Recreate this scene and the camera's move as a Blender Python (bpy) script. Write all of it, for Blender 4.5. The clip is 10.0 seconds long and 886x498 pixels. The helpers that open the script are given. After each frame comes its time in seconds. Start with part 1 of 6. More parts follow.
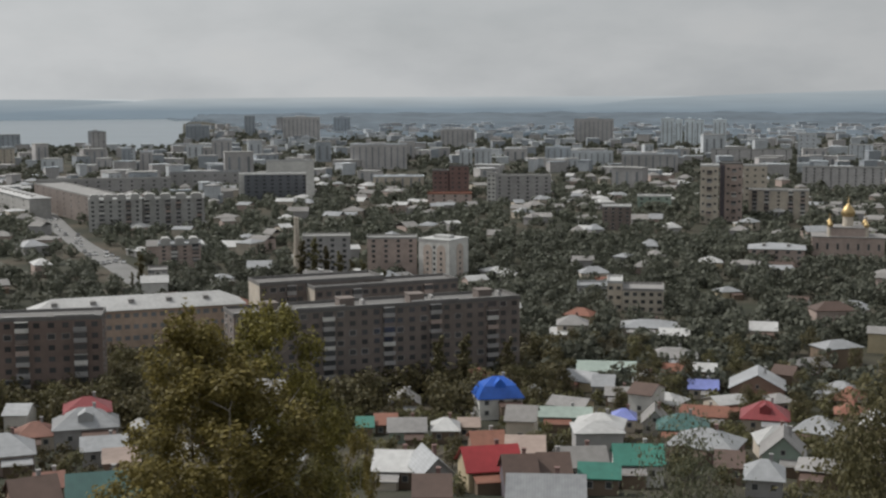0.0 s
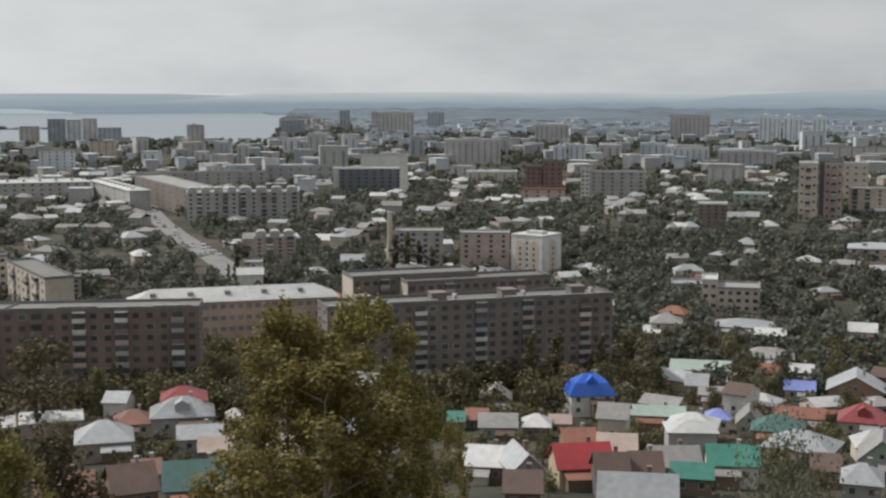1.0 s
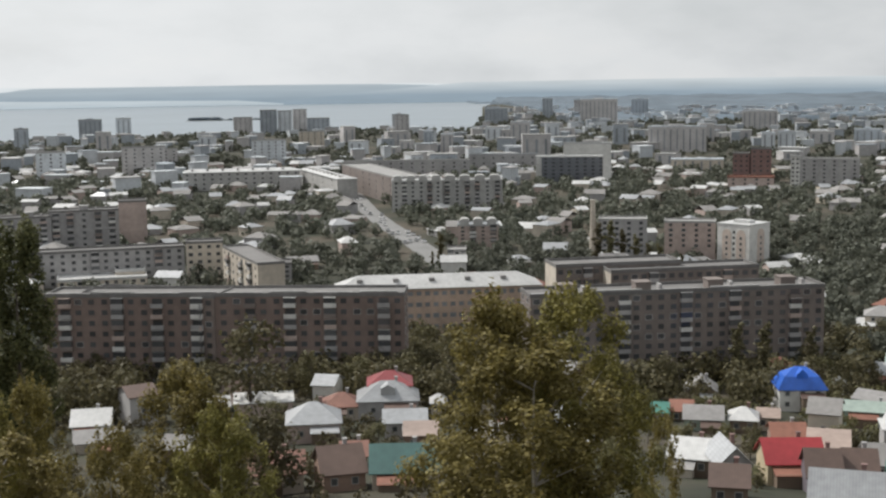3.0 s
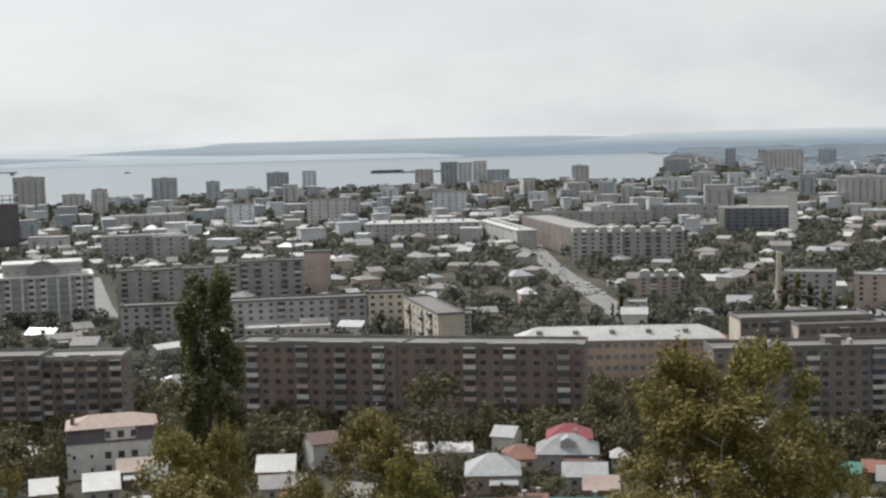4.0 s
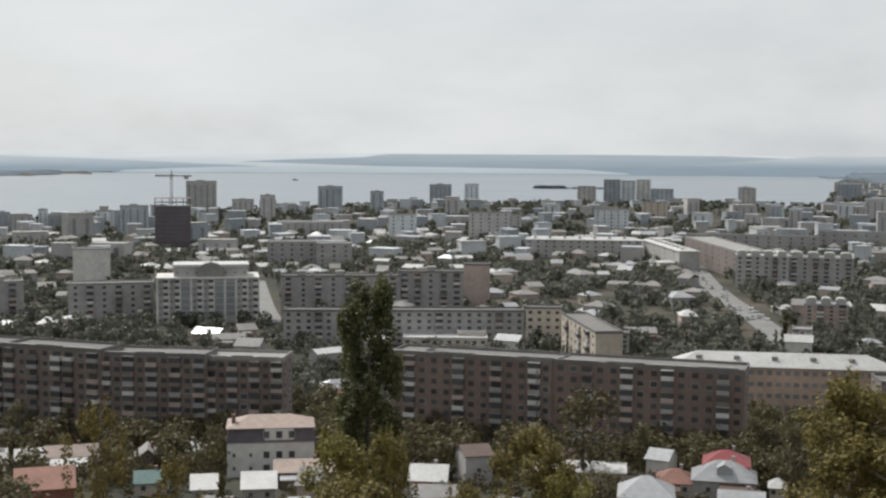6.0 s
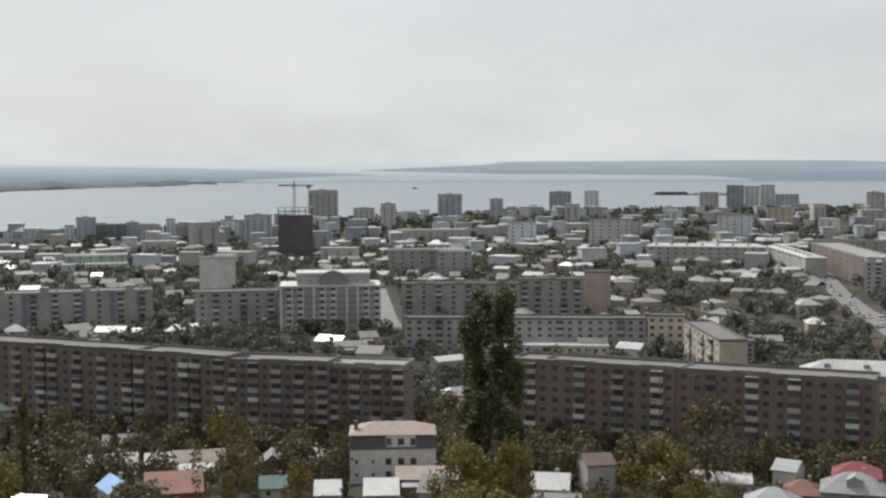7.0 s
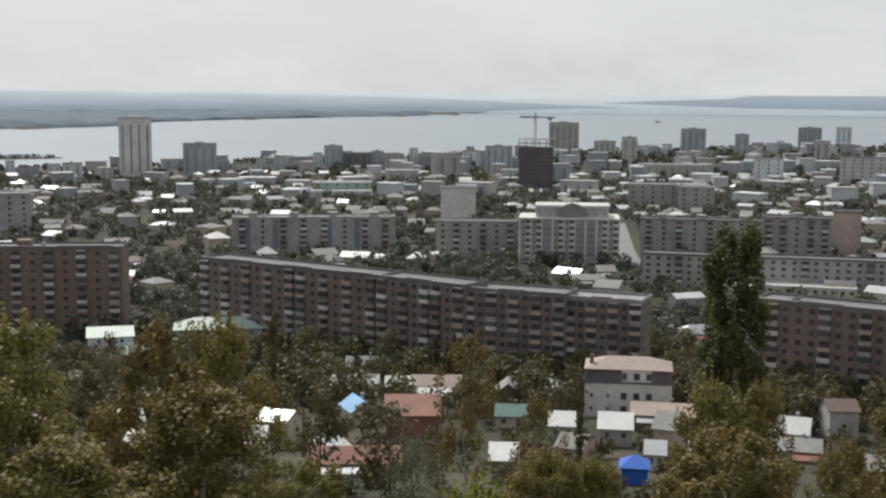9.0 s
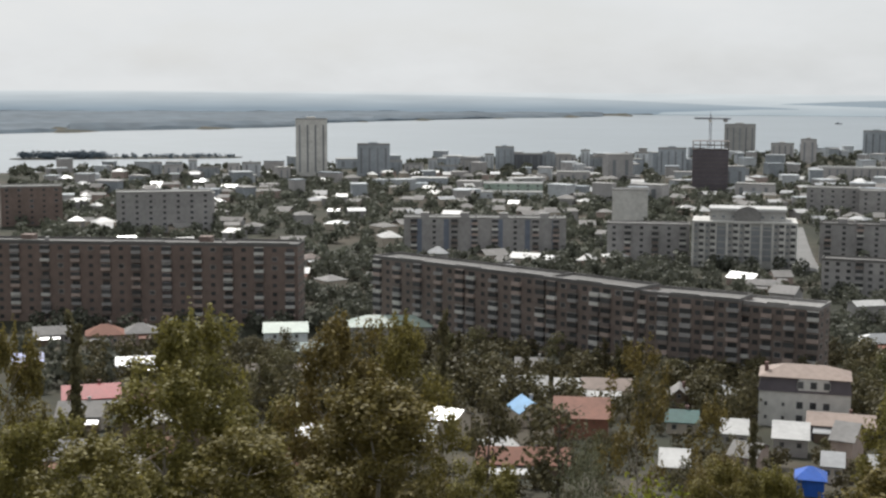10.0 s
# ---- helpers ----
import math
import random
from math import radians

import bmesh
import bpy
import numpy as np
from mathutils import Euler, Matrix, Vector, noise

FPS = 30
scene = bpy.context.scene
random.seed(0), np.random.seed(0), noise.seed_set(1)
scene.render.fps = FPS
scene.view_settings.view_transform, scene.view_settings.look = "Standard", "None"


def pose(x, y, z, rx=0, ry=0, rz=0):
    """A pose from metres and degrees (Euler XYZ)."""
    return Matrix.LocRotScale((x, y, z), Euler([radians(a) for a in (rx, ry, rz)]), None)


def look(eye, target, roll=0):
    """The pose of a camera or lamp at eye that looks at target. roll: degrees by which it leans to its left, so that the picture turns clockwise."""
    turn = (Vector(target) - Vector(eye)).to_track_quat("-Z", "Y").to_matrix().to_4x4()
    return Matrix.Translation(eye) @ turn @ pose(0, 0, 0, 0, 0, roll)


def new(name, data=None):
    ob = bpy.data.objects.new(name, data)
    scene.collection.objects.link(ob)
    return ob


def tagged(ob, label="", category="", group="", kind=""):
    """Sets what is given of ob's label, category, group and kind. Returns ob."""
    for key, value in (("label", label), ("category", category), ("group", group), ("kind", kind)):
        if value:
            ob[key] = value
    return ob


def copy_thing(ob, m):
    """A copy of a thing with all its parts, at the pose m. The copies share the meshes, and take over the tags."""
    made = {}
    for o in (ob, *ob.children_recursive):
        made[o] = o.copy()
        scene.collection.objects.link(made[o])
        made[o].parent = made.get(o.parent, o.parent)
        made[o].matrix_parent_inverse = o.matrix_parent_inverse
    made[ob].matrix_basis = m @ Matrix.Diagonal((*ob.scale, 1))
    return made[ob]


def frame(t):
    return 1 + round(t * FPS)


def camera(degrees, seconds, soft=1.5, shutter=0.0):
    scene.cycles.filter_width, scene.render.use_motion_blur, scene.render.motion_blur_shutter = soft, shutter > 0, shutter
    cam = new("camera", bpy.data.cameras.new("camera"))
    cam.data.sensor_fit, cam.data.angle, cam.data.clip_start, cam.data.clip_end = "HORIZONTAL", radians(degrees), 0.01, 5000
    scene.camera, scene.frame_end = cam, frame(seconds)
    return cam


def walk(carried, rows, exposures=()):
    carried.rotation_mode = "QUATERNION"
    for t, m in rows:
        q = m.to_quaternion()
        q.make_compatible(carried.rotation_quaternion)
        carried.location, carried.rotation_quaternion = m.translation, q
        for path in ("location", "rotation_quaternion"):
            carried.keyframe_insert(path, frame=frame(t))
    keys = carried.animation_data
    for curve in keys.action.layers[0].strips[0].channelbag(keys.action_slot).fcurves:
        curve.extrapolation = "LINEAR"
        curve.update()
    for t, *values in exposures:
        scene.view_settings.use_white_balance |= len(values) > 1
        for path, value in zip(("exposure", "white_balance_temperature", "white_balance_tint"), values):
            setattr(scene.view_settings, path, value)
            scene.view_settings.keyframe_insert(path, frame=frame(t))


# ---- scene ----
from math import cos, pi, sin

cam = camera(37.75, 10.0, soft=2.4)
# seconds, x, y, yaw, pitch, roll
ROWS = [
    (0.0, 0.000, 0.000, 0.008, -6.868, 0.218),
    (0.5, -0.105, -0.005, 2.526, -7.1, 0.24),
    (1.0, -0.173, -0.009, 4.14, -7.068, 0.035),
    (1.5, -0.275, -0.018, 6.557, -7.086, -0.213),
    (2.0, -0.374, -0.031, 8.922, -7.118, -0.132),
    (2.2, -0.417, -0.040, 9.799, -7.113, -0.013),
    (3.3, -0.654, -0.089, 15.003, -7.586, 0.866),
    (3.5, -0.697, -0.098, 16.813, -6.919, 0.771),
    (4.0, -0.863, -0.143, 20.894, -5.109, 1.369),
    (4.5, -0.941, -0.169, 22.875, -4.607, 0.075),
    (5.0, -1.000, -0.190, 24.373, -4.653, -0.139),
    (5.2, -1.037, -0.206, 25.067, -4.614, -0.013),
    (6.3, -1.237, -0.293, 29.955, -4.227, -0.121),
    (6.5, -1.274, -0.309, 31.436, -4.055, 0.267),
    (7.0, -1.345, -0.345, 33.345, -4.063, 0.282),
    (7.5, -1.414, -0.385, 35.286, -5.615, -0.316),
    (8.0, -1.514, -0.449, 38.17, -6.859, -0.54),
    (8.5, -1.590, -0.500, 40.431, -6.968, -0.637),
    (9.0, -1.707, -0.584, 43.949, -7.048, -0.327),
    (9.5, -1.855, -0.706, 48.753, -7.103, -0.334),
    (10.0, -1.936, -0.783, 51.483, -7.038, -0.248),
]
walk(cam, [(t, pose(x, y, 80.0, 90 + pitch, roll, yaw)) for t, x, y, yaw, pitch, roll in ROWS], exposures=[(t, e, 6550, 10.5) for t, e in ((0.0, 0.0), (0.5, 0.12), (1.0, 0.24), (2.0, 0.41), (4.0, 0.50), (5.0, 0.42), (6.5, 0.36), (8.0, 0.28), (10.0, 0.36))])

# ---- world and light ----
world = bpy.data.worlds.new("sky")
scene.world = world
world.use_nodes = True
wn, wl = world.node_tree.nodes, world.node_tree.links
SUN_AZ, SUN_EL = 68.0, 48.0          # degrees to the left of +y, and above the horizon
sky = wn.new("ShaderNodeTexSky")
sky.sky_type, sky.sun_disc = "NISHITA", False
sky.sun_elevation, sky.sun_rotation = radians(SUN_EL), radians(-SUN_AZ)
sky.dust_density, sky.air_density = 3.0, 1.0
bg = wn["Background"]
bg.inputs["Strength"].default_value = 0.091
geo = wn.new("ShaderNodeTexCoord")
stretch = wn.new("ShaderNodeMapping")
stretch.inputs["Scale"].default_value = (1.6, 1.6, 4.2)
wl.new(geo.outputs["Generated"], stretch.inputs["Vector"])
cloud = wn.new("ShaderNodeTexNoise")
cloud.inputs["Scale"].default_value, cloud.inputs["Detail"].default_value = 2.3, 7.0
cloud.inputs["Roughness"].default_value = 0.55
wl.new(stretch.outputs["Vector"], cloud.inputs["Vector"])
cover = wn.new("ShaderNodeValToRGB")
cover.color_ramp.elements[0].position, cover.color_ramp.elements[0].color = 0.36, (0.82, 0.82, 0.82, 1)
cover.color_ramp.elements[1].position, cover.color_ramp.elements[1].color = 0.55, (0.98, 0.98, 0.98, 1)
wl.new(cloud.outputs["Fac"], cover.inputs["Fac"])
shade = wn.new("ShaderNodeValToRGB")
shade.color_ramp.elements[0].position, shade.color_ramp.elements[0].color = 0.35, (5.8, 6.15, 6.4, 1)
shade.color_ramp.elements[1].position, shade.color_ramp.elements[1].color = 0.72, (6.85, 6.98, 7.0, 1)
wl.new(cloud.outputs["Fac"], shade.inputs["Fac"])
veil = wn.new("ShaderNodeMix")
veil.data_type = "RGBA"
wl.new(cover.outputs["Color"], veil.inputs[0])
wl.new(sky.outputs["Color"], veil.inputs[6])
wl.new(shade.outputs["Color"], veil.inputs[7])
# the veil is brighter on the sun's side of the sky
side, lift, tinted = wn.new("ShaderNodeVectorMath"), wn.new("ShaderNodeMapRange"), wn.new("ShaderNodeVectorMath")
side.operation, tinted.operation = "DOT_PRODUCT", "SCALE"
side.inputs[1].default_value = (-sin(radians(SUN_AZ)), cos(radians(SUN_AZ)), 0)
lift.inputs["From Min"].default_value, lift.inputs["From Max"].default_value = 0.0, 0.85
lift.inputs["To Min"].default_value, lift.inputs["To Max"].default_value = 0.76, 1.0
wl.new(geo.outputs["Generated"], side.inputs[0])
wl.new(side.outputs["Value"], lift.inputs["Value"])
wl.new(veil.outputs[2], tinted.inputs[0])
wl.new(lift.outputs["Result"], tinted.inputs["Scale"])
wl.new(tinted.outputs["Vector"], bg.inputs["Color"])

sun_data = bpy.data.lights.new("sun", "SUN")
sun_data.energy, sun_data.angle, sun_data.color = 2.7, radians(2.0), (1.0, 0.97, 0.92)
sun = new("sun", sun_data)
sun.matrix_world = look((-sin(radians(SUN_AZ)) * cos(radians(SUN_EL)), cos(radians(SUN_AZ)) * cos(radians(SUN_EL)), sin(radians(SUN_EL))), (0, 0, 0))

# ---- materials ----


def material(name, base, rough=0.8, vary=0.12, grain=0.6, metal=0.0, bump=0.15, rnd=0.0, warm=None, coarse=0.08, seams=0.0):
    """A surface with stains at two scales; rnd: how far whole objects differ from one another."""
    m = bpy.data.materials.new(name)
    m.use_nodes = True
    n, l = m.node_tree.nodes, m.node_tree.links
    b = n["Principled BSDF"]
    b.inputs["Roughness"].default_value, b.inputs["Metallic"].default_value = rough, metal
    tc = n.new("ShaderNodeNewGeometry")
    fine, big = n.new("ShaderNodeTexNoise"), n.new("ShaderNodeTexNoise")
    fine.inputs["Scale"].default_value, fine.inputs["Detail"].default_value = grain, 6.0
    big.inputs["Scale"].default_value, big.inputs["Detail"].default_value = coarse, 3.0
    for q in (fine, big):
        l.new(tc.outputs["Position"], q.inputs["Vector"])
    add = n.new("ShaderNodeMath")
    add.operation = "ADD"
    l.new(fine.outputs["Fac"], add.inputs[0])
    l.new(big.outputs["Fac"], add.inputs[1])
    gain = n.new("ShaderNodeMapRange")
    gain.inputs["From Min"].default_value, gain.inputs["From Max"].default_value = 0.6, 1.4
    gain.inputs["To Min"].default_value, gain.inputs["To Max"].default_value = 1 - 2 * vary, 1 + 1.4 * vary
    l.new(add.outputs[0], gain.inputs["Value"])
    value = gain.outputs["Result"]
    hsv = n.new("ShaderNodeHueSaturation")
    hsv.inputs["Color"].default_value = (*base, 1)
    if warm:
        mixer = n.new("ShaderNodeMix")
        mixer.data_type = "RGBA"
        mixer.inputs[6].default_value, mixer.inputs[7].default_value = (*base, 1), (*warm, 1)
        step = n.new("ShaderNodeMapRange")
        step.inputs["From Min"].default_value, step.inputs["From Max"].default_value = 0.42, 0.62
        l.new(big.outputs["Fac"], step.inputs["Value"])
        l.new(step.outputs["Result"], mixer.inputs[0])
        l.new(mixer.outputs[2], hsv.inputs["Color"])
    if rnd:
        info = n.new("ShaderNodeObjectInfo")
        span = n.new("ShaderNodeMapRange")
        span.inputs["To Min"].default_value, span.inputs["To Max"].default_value = 1 - rnd, 1 + rnd
        l.new(info.outputs["Random"], span.inputs["Value"])
        times = n.new("ShaderNodeMath")
        times.operation = "MULTIPLY"
        l.new(value, times.inputs[0])
        l.new(span.outputs["Result"], times.inputs[1])
        value = times.outputs[0]
    if seams:
        local, wave, lift, both = n.new("ShaderNodeTexCoord"), n.new("ShaderNodeTexWave"), n.new("ShaderNodeMapRange"), n.new("ShaderNodeMath")
        wave.inputs["Scale"].default_value, wave.inputs["Distortion"].default_value = seams, 0.6
        lift.inputs["To Min"].default_value, lift.inputs["To Max"].default_value = 0.93, 1.03
        both.operation = "MULTIPLY"
        l.new(local.outputs["Object"], wave.inputs["Vector"])
        l.new(wave.outputs["Fac"], lift.inputs["Value"])
        l.new(value, both.inputs[0])
        l.new(lift.outputs["Result"], both.inputs[1])
        value = both.outputs[0]
    l.new(value, hsv.inputs["Value"])
    l.new(hsv.outputs["Color"], b.inputs["Base Color"])
    if bump:
        bp = n.new("ShaderNodeBump")
        bp.inputs["Strength"].default_value, bp.inputs["Distance"].default_value = bump, 0.05
        l.new(fine.outputs["Fac"], bp.inputs["Height"])
        l.new(bp.outputs["Normal"], b.inputs["Normal"])
    return m


def leaf_material(name, dark, light, rnd=0.25):
    """Leaves that differ leaf by leaf and tree by tree, and let some light through."""
    m = bpy.data.materials.new(name)
    m.use_nodes = True
    n, l = m.node_tree.nodes, m.node_tree.links
    b = n["Principled BSDF"]
    b.inputs["Roughness"].default_value = 0.6
    b.inputs["Specular IOR Level"].default_value = 0.25
    g, info = n.new("ShaderNodeNewGeometry"), n.new("ShaderNodeObjectInfo")
    mixer = n.new("ShaderNodeMix")
    mixer.data_type = "RGBA"
    mixer.inputs[6].default_value, mixer.inputs[7].default_value = (*dark, 1), (*light, 1)
    l.new(g.outputs["Random Per Island"], mixer.inputs[0])
    hsv = n.new("ShaderNodeHueSaturation")
    span, hue = n.new("ShaderNodeMapRange"), n.new("ShaderNodeMapRange")
    span.inputs["To Min"].default_value, span.inputs["To Max"].default_value = 1 - rnd, 1 + rnd
    hue.inputs["To Min"].default_value, hue.inputs["To Max"].default_value = 0.485, 0.515
    l.new(info.outputs["Random"], span.inputs["Value"])
    l.new(info.outputs["Random"], hue.inputs["Value"])
    l.new(span.outputs["Result"], hsv.inputs["Value"])
    l.new(hue.outputs["Result"], hsv.inputs["Hue"])
    l.new(mixer.outputs[2], hsv.inputs["Color"])
    l.new(hsv.outputs["Color"], b.inputs["Base Color"])
    thin = n.new("ShaderNodeBsdfTranslucent")
    l.new(hsv.outputs["Color"], thin.inputs["Color"])
    both = n.new("ShaderNodeMixShader")
    both.inputs[0].default_value = 0.32
    l.new(b.outputs[0], both.inputs[1])
    l.new(thin.outputs[0], both.inputs[2])
    l.new(both.outputs[0], n["Material Output"].inputs["Surface"])
    return m


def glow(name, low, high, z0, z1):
    """Distance with the haze painted into its own glow: a backdrop that fades upwards."""
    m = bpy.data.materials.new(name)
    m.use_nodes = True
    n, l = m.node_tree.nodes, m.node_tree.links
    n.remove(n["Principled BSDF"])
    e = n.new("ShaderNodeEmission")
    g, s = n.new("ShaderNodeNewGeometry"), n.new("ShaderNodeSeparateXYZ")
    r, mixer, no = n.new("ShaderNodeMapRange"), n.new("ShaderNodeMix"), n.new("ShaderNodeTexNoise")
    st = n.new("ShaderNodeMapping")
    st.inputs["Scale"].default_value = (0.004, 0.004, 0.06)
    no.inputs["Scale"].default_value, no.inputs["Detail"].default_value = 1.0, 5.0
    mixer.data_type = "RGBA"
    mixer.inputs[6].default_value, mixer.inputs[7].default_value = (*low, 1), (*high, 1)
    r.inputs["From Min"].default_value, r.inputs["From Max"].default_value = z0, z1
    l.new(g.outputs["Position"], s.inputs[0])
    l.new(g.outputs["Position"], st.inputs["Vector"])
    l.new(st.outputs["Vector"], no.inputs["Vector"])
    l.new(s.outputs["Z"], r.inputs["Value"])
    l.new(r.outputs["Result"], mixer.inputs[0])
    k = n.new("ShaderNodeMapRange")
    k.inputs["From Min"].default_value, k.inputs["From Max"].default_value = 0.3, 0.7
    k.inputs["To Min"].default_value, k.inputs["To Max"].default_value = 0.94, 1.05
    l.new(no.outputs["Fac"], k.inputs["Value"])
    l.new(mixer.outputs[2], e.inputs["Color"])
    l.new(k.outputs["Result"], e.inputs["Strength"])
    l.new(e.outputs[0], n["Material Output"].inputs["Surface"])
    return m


def river_material():
    m = material("river_water", (0.22, 0.26, 0.29), 0.38, 0.05, 0.02, 0.0, 0.0, coarse=0.003)
    n, l = m.node_tree.nodes, m.node_tree.links
    n["Principled BSDF"].inputs["Specular IOR Level"].default_value = 0.3
    no, bp, g = n.new("ShaderNodeTexNoise"), n.new("ShaderNodeBump"), n.new("ShaderNodeNewGeometry")
    no.inputs["Scale"].default_value, no.inputs["Detail"].default_value = 0.15, 4.0
    bp.inputs["Strength"].default_value, bp.inputs["Distance"].default_value = 0.35, 0.6
    l.new(g.outputs["Position"], no.inputs["Vector"])
    l.new(no.outputs["Fac"], bp.inputs["Height"])
    l.new(bp.outputs["Normal"], n["Principled BSDF"].inputs["Normal"])
    return m


M = {}
# wall tones for distant buildings are paler and bluer, with haze mixed in
for key, base, rough, rnd in (
        ("concrete", (0.37, 0.36, 0.355), 0.85, 0.04), ("grey_panel", (0.215, 0.182, 0.165), 0.85, 0.04), ("brown_brick", (0.230, 0.174, 0.152), 0.85, 0.03),
        ("dull_brick", (0.235, 0.190, 0.170), 0.85, 0.03), ("rose_plaster", (0.52, 0.40, 0.32), 0.85, 0.03), ("cream", (0.56, 0.50, 0.42), 0.8, 0.06),
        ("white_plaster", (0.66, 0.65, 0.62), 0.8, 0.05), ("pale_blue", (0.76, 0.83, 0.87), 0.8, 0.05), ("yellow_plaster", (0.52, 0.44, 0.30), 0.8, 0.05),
        ("red_brick", (0.24, 0.15, 0.135), 0.85, 0.05), ("orange_brick", (0.27, 0.185, 0.145), 0.85, 0.05), ("pink_panel", (0.46, 0.37, 0.33), 0.85, 0.03),
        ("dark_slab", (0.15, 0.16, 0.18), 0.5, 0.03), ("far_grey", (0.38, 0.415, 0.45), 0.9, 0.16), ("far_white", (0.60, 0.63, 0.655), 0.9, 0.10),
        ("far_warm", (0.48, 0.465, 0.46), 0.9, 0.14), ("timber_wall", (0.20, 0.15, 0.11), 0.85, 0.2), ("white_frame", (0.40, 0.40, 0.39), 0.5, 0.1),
        ("green_wall", (0.32, 0.40, 0.34), 0.85, 0.05), ("pale_stone", (0.43, 0.425, 0.41), 0.85, 0.03), ("dark_frame", (0.13, 0.115, 0.13), 0.8, 0.05), ("peach_panel", (0.56, 0.47, 0.41), 0.85, 0.03), ("blue_stripe", (0.20, 0.23, 0.29), 0.8, 0.03)):
    M[key] = material(key, base, rough, 0.13, 0.5, rnd=rnd)
for key, base, rough, metal in (
        ("tin_roof", (0.40, 0.41, 0.42), 0.42, 0.35), ("white_roof", (0.54, 0.54, 0.53), 0.45, 0.0), ("slate_roof", (0.28, 0.272, 0.265), 0.8, 0.0),
        ("old_slate", (0.27, 0.26, 0.25), 0.85, 0.0), ("red_roof", (0.36, 0.04, 0.045), 0.45, 0.0), ("maroon_roof", (0.28, 0.055, 0.06), 0.5, 0.0),
        ("orange_roof", (0.25, 0.125, 0.095), 0.75, 0.0), ("rust_roof", (0.25, 0.11, 0.075), 0.75, 0.0), ("brown_roof", (0.115, 0.075, 0.06), 0.55, 0.0),
        ("blue_roof", (0.03, 0.13, 0.55), 0.4, 0.0), ("violet_roof", (0.22, 0.26, 0.58), 0.5, 0.0), ("green_roof", (0.05, 0.20, 0.155), 0.45, 0.0),
        ("teal_roof", (0.06, 0.14, 0.13), 0.5, 0.0), ("pale_green_roof", (0.37, 0.45, 0.40), 0.5, 0.0), ("tan_roof", (0.36, 0.28, 0.24), 0.65, 0.0),
        ("bitumen", (0.17, 0.165, 0.16), 0.9, 0.0), ("pale_bitumen", (0.34, 0.335, 0.325), 0.85, 0.0), ("sky_blue_roof", (0.22, 0.42, 0.66), 0.5, 0.0)):
    M[key] = material(key, base, rough, 0.13, 0.9, metal, 0.2, 0.12, coarse=0.12, seams=0.0 if 'bitumen' in key else 0.8)
M["glass"] = material("window_glass", (0.085, 0.088, 0.092), 0.15, 0.1, 0.3, bump=0.0, rnd=0.3)
# lighter than window_glass: the haze's low contrast is put into the colour
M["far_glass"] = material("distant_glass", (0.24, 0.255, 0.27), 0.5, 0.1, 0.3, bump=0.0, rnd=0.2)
M["asphalt"] = material("asphalt", (0.20, 0.20, 0.195), 0.8, 0.12, 0.4)
M["gold"] = material("gilding", (0.50, 0.37, 0.19), 0.48, 0.05, 0.5, 0.9, 0.0)
M["steel"] = material("crane_steel", (0.20, 0.20, 0.22), 0.6, 0.1)
M["bark"] = material("bark", (0.12, 0.10, 0.085), 0.9, 0.25, 3.0)
M["birch_bark"] = material("birch_bark", (0.34, 0.31, 0.27), 0.8, 0.35, 6.0)
M["soil"] = material("ground_soil", (0.032, 0.036, 0.019), 0.95, 0.3, 0.11, bump=0.4, warm=(0.066, 0.055, 0.038), coarse=0.02)
M["river"] = river_material()
M["leaf"] = leaf_material("leaf", (0.082, 0.076, 0.040), (0.165, 0.147, 0.075), 0.3)
M["poplar_leaf"] = leaf_material("poplar_leaf", (0.060, 0.070, 0.030), (0.16, 0.165, 0.066), 0.1)
M["birch_leaf"] = leaf_material("birch_leaf", (0.122, 0.106, 0.036), (0.275, 0.232, 0.070), 0.1)
M["silver_leaf"] = leaf_material("silver_leaf", (0.09, 0.10, 0.06), (0.24, 0.25, 0.17), 0.1)
M["bright_leaf"] = leaf_material("bright_leaf", (0.13, 0.15, 0.02), (0.33, 0.34, 0.05), 0.1)
# greyer, lighter copy of the leaf: haze painted into the town's trees
M["hazy_leaf"] = leaf_material("hazy_foliage", (0.095, 0.103, 0.080), (0.158, 0.166, 0.128), 0.25)
M["white_car"] = material("car_paint", (0.5, 0.5, 0.5), 0.3, 0.05, rnd=0.6)
M["tyre"] = material("tyre", (0.03, 0.03, 0.03), 0.9, 0.1)

# ---- mesh helpers ----


def mesh_of(bm, name, mats, smooth=False):
    me = bpy.data.meshes.new(name)
    bm.to_mesh(me)
    bm.free()
    for k in ([mats] if isinstance(mats, str) else mats):
        me.materials.append(M[k])
    if smooth:
        me.polygons.foreach_set("use_smooth", [True] * len(me.polygons))
    return me


def part(name, data, mats, parent, label="", at=None):
    """One mesh object under a thing; data is a bmesh, or a mesh that alike pieces share."""
    me = data if isinstance(data, bpy.types.Mesh) else mesh_of(data, name, mats)
    ob = new(name, me)
    ob.parent = parent
    if at is not None:
        ob.matrix_basis = at
    if label:
        ob["label"] = label
    return ob


def thing(name, m, label, category, group="", kind=""):
    ob = new(name)
    ob.empty_display_size = 0.5
    ob.matrix_basis = m
    return tagged(ob, label, category, group, kind)


def box(bm, x0, x1, y0, y1, z0, z1, mat=0):
    v = [bm.verts.new(p) for p in ((x0, y0, z0), (x1, y0, z0), (x1, y1, z0), (x0, y1, z0), (x0, y0, z1), (x1, y0, z1), (x1, y1, z1), (x0, y1, z1))]
    for q in ((0, 3, 2, 1), (4, 5, 6, 7), (0, 1, 5, 4), (1, 2, 6, 5), (2, 3, 7, 6), (3, 0, 4, 7)):
        f = bm.faces.new([v[i] for i in q])
        f.material_index = mat
    return v


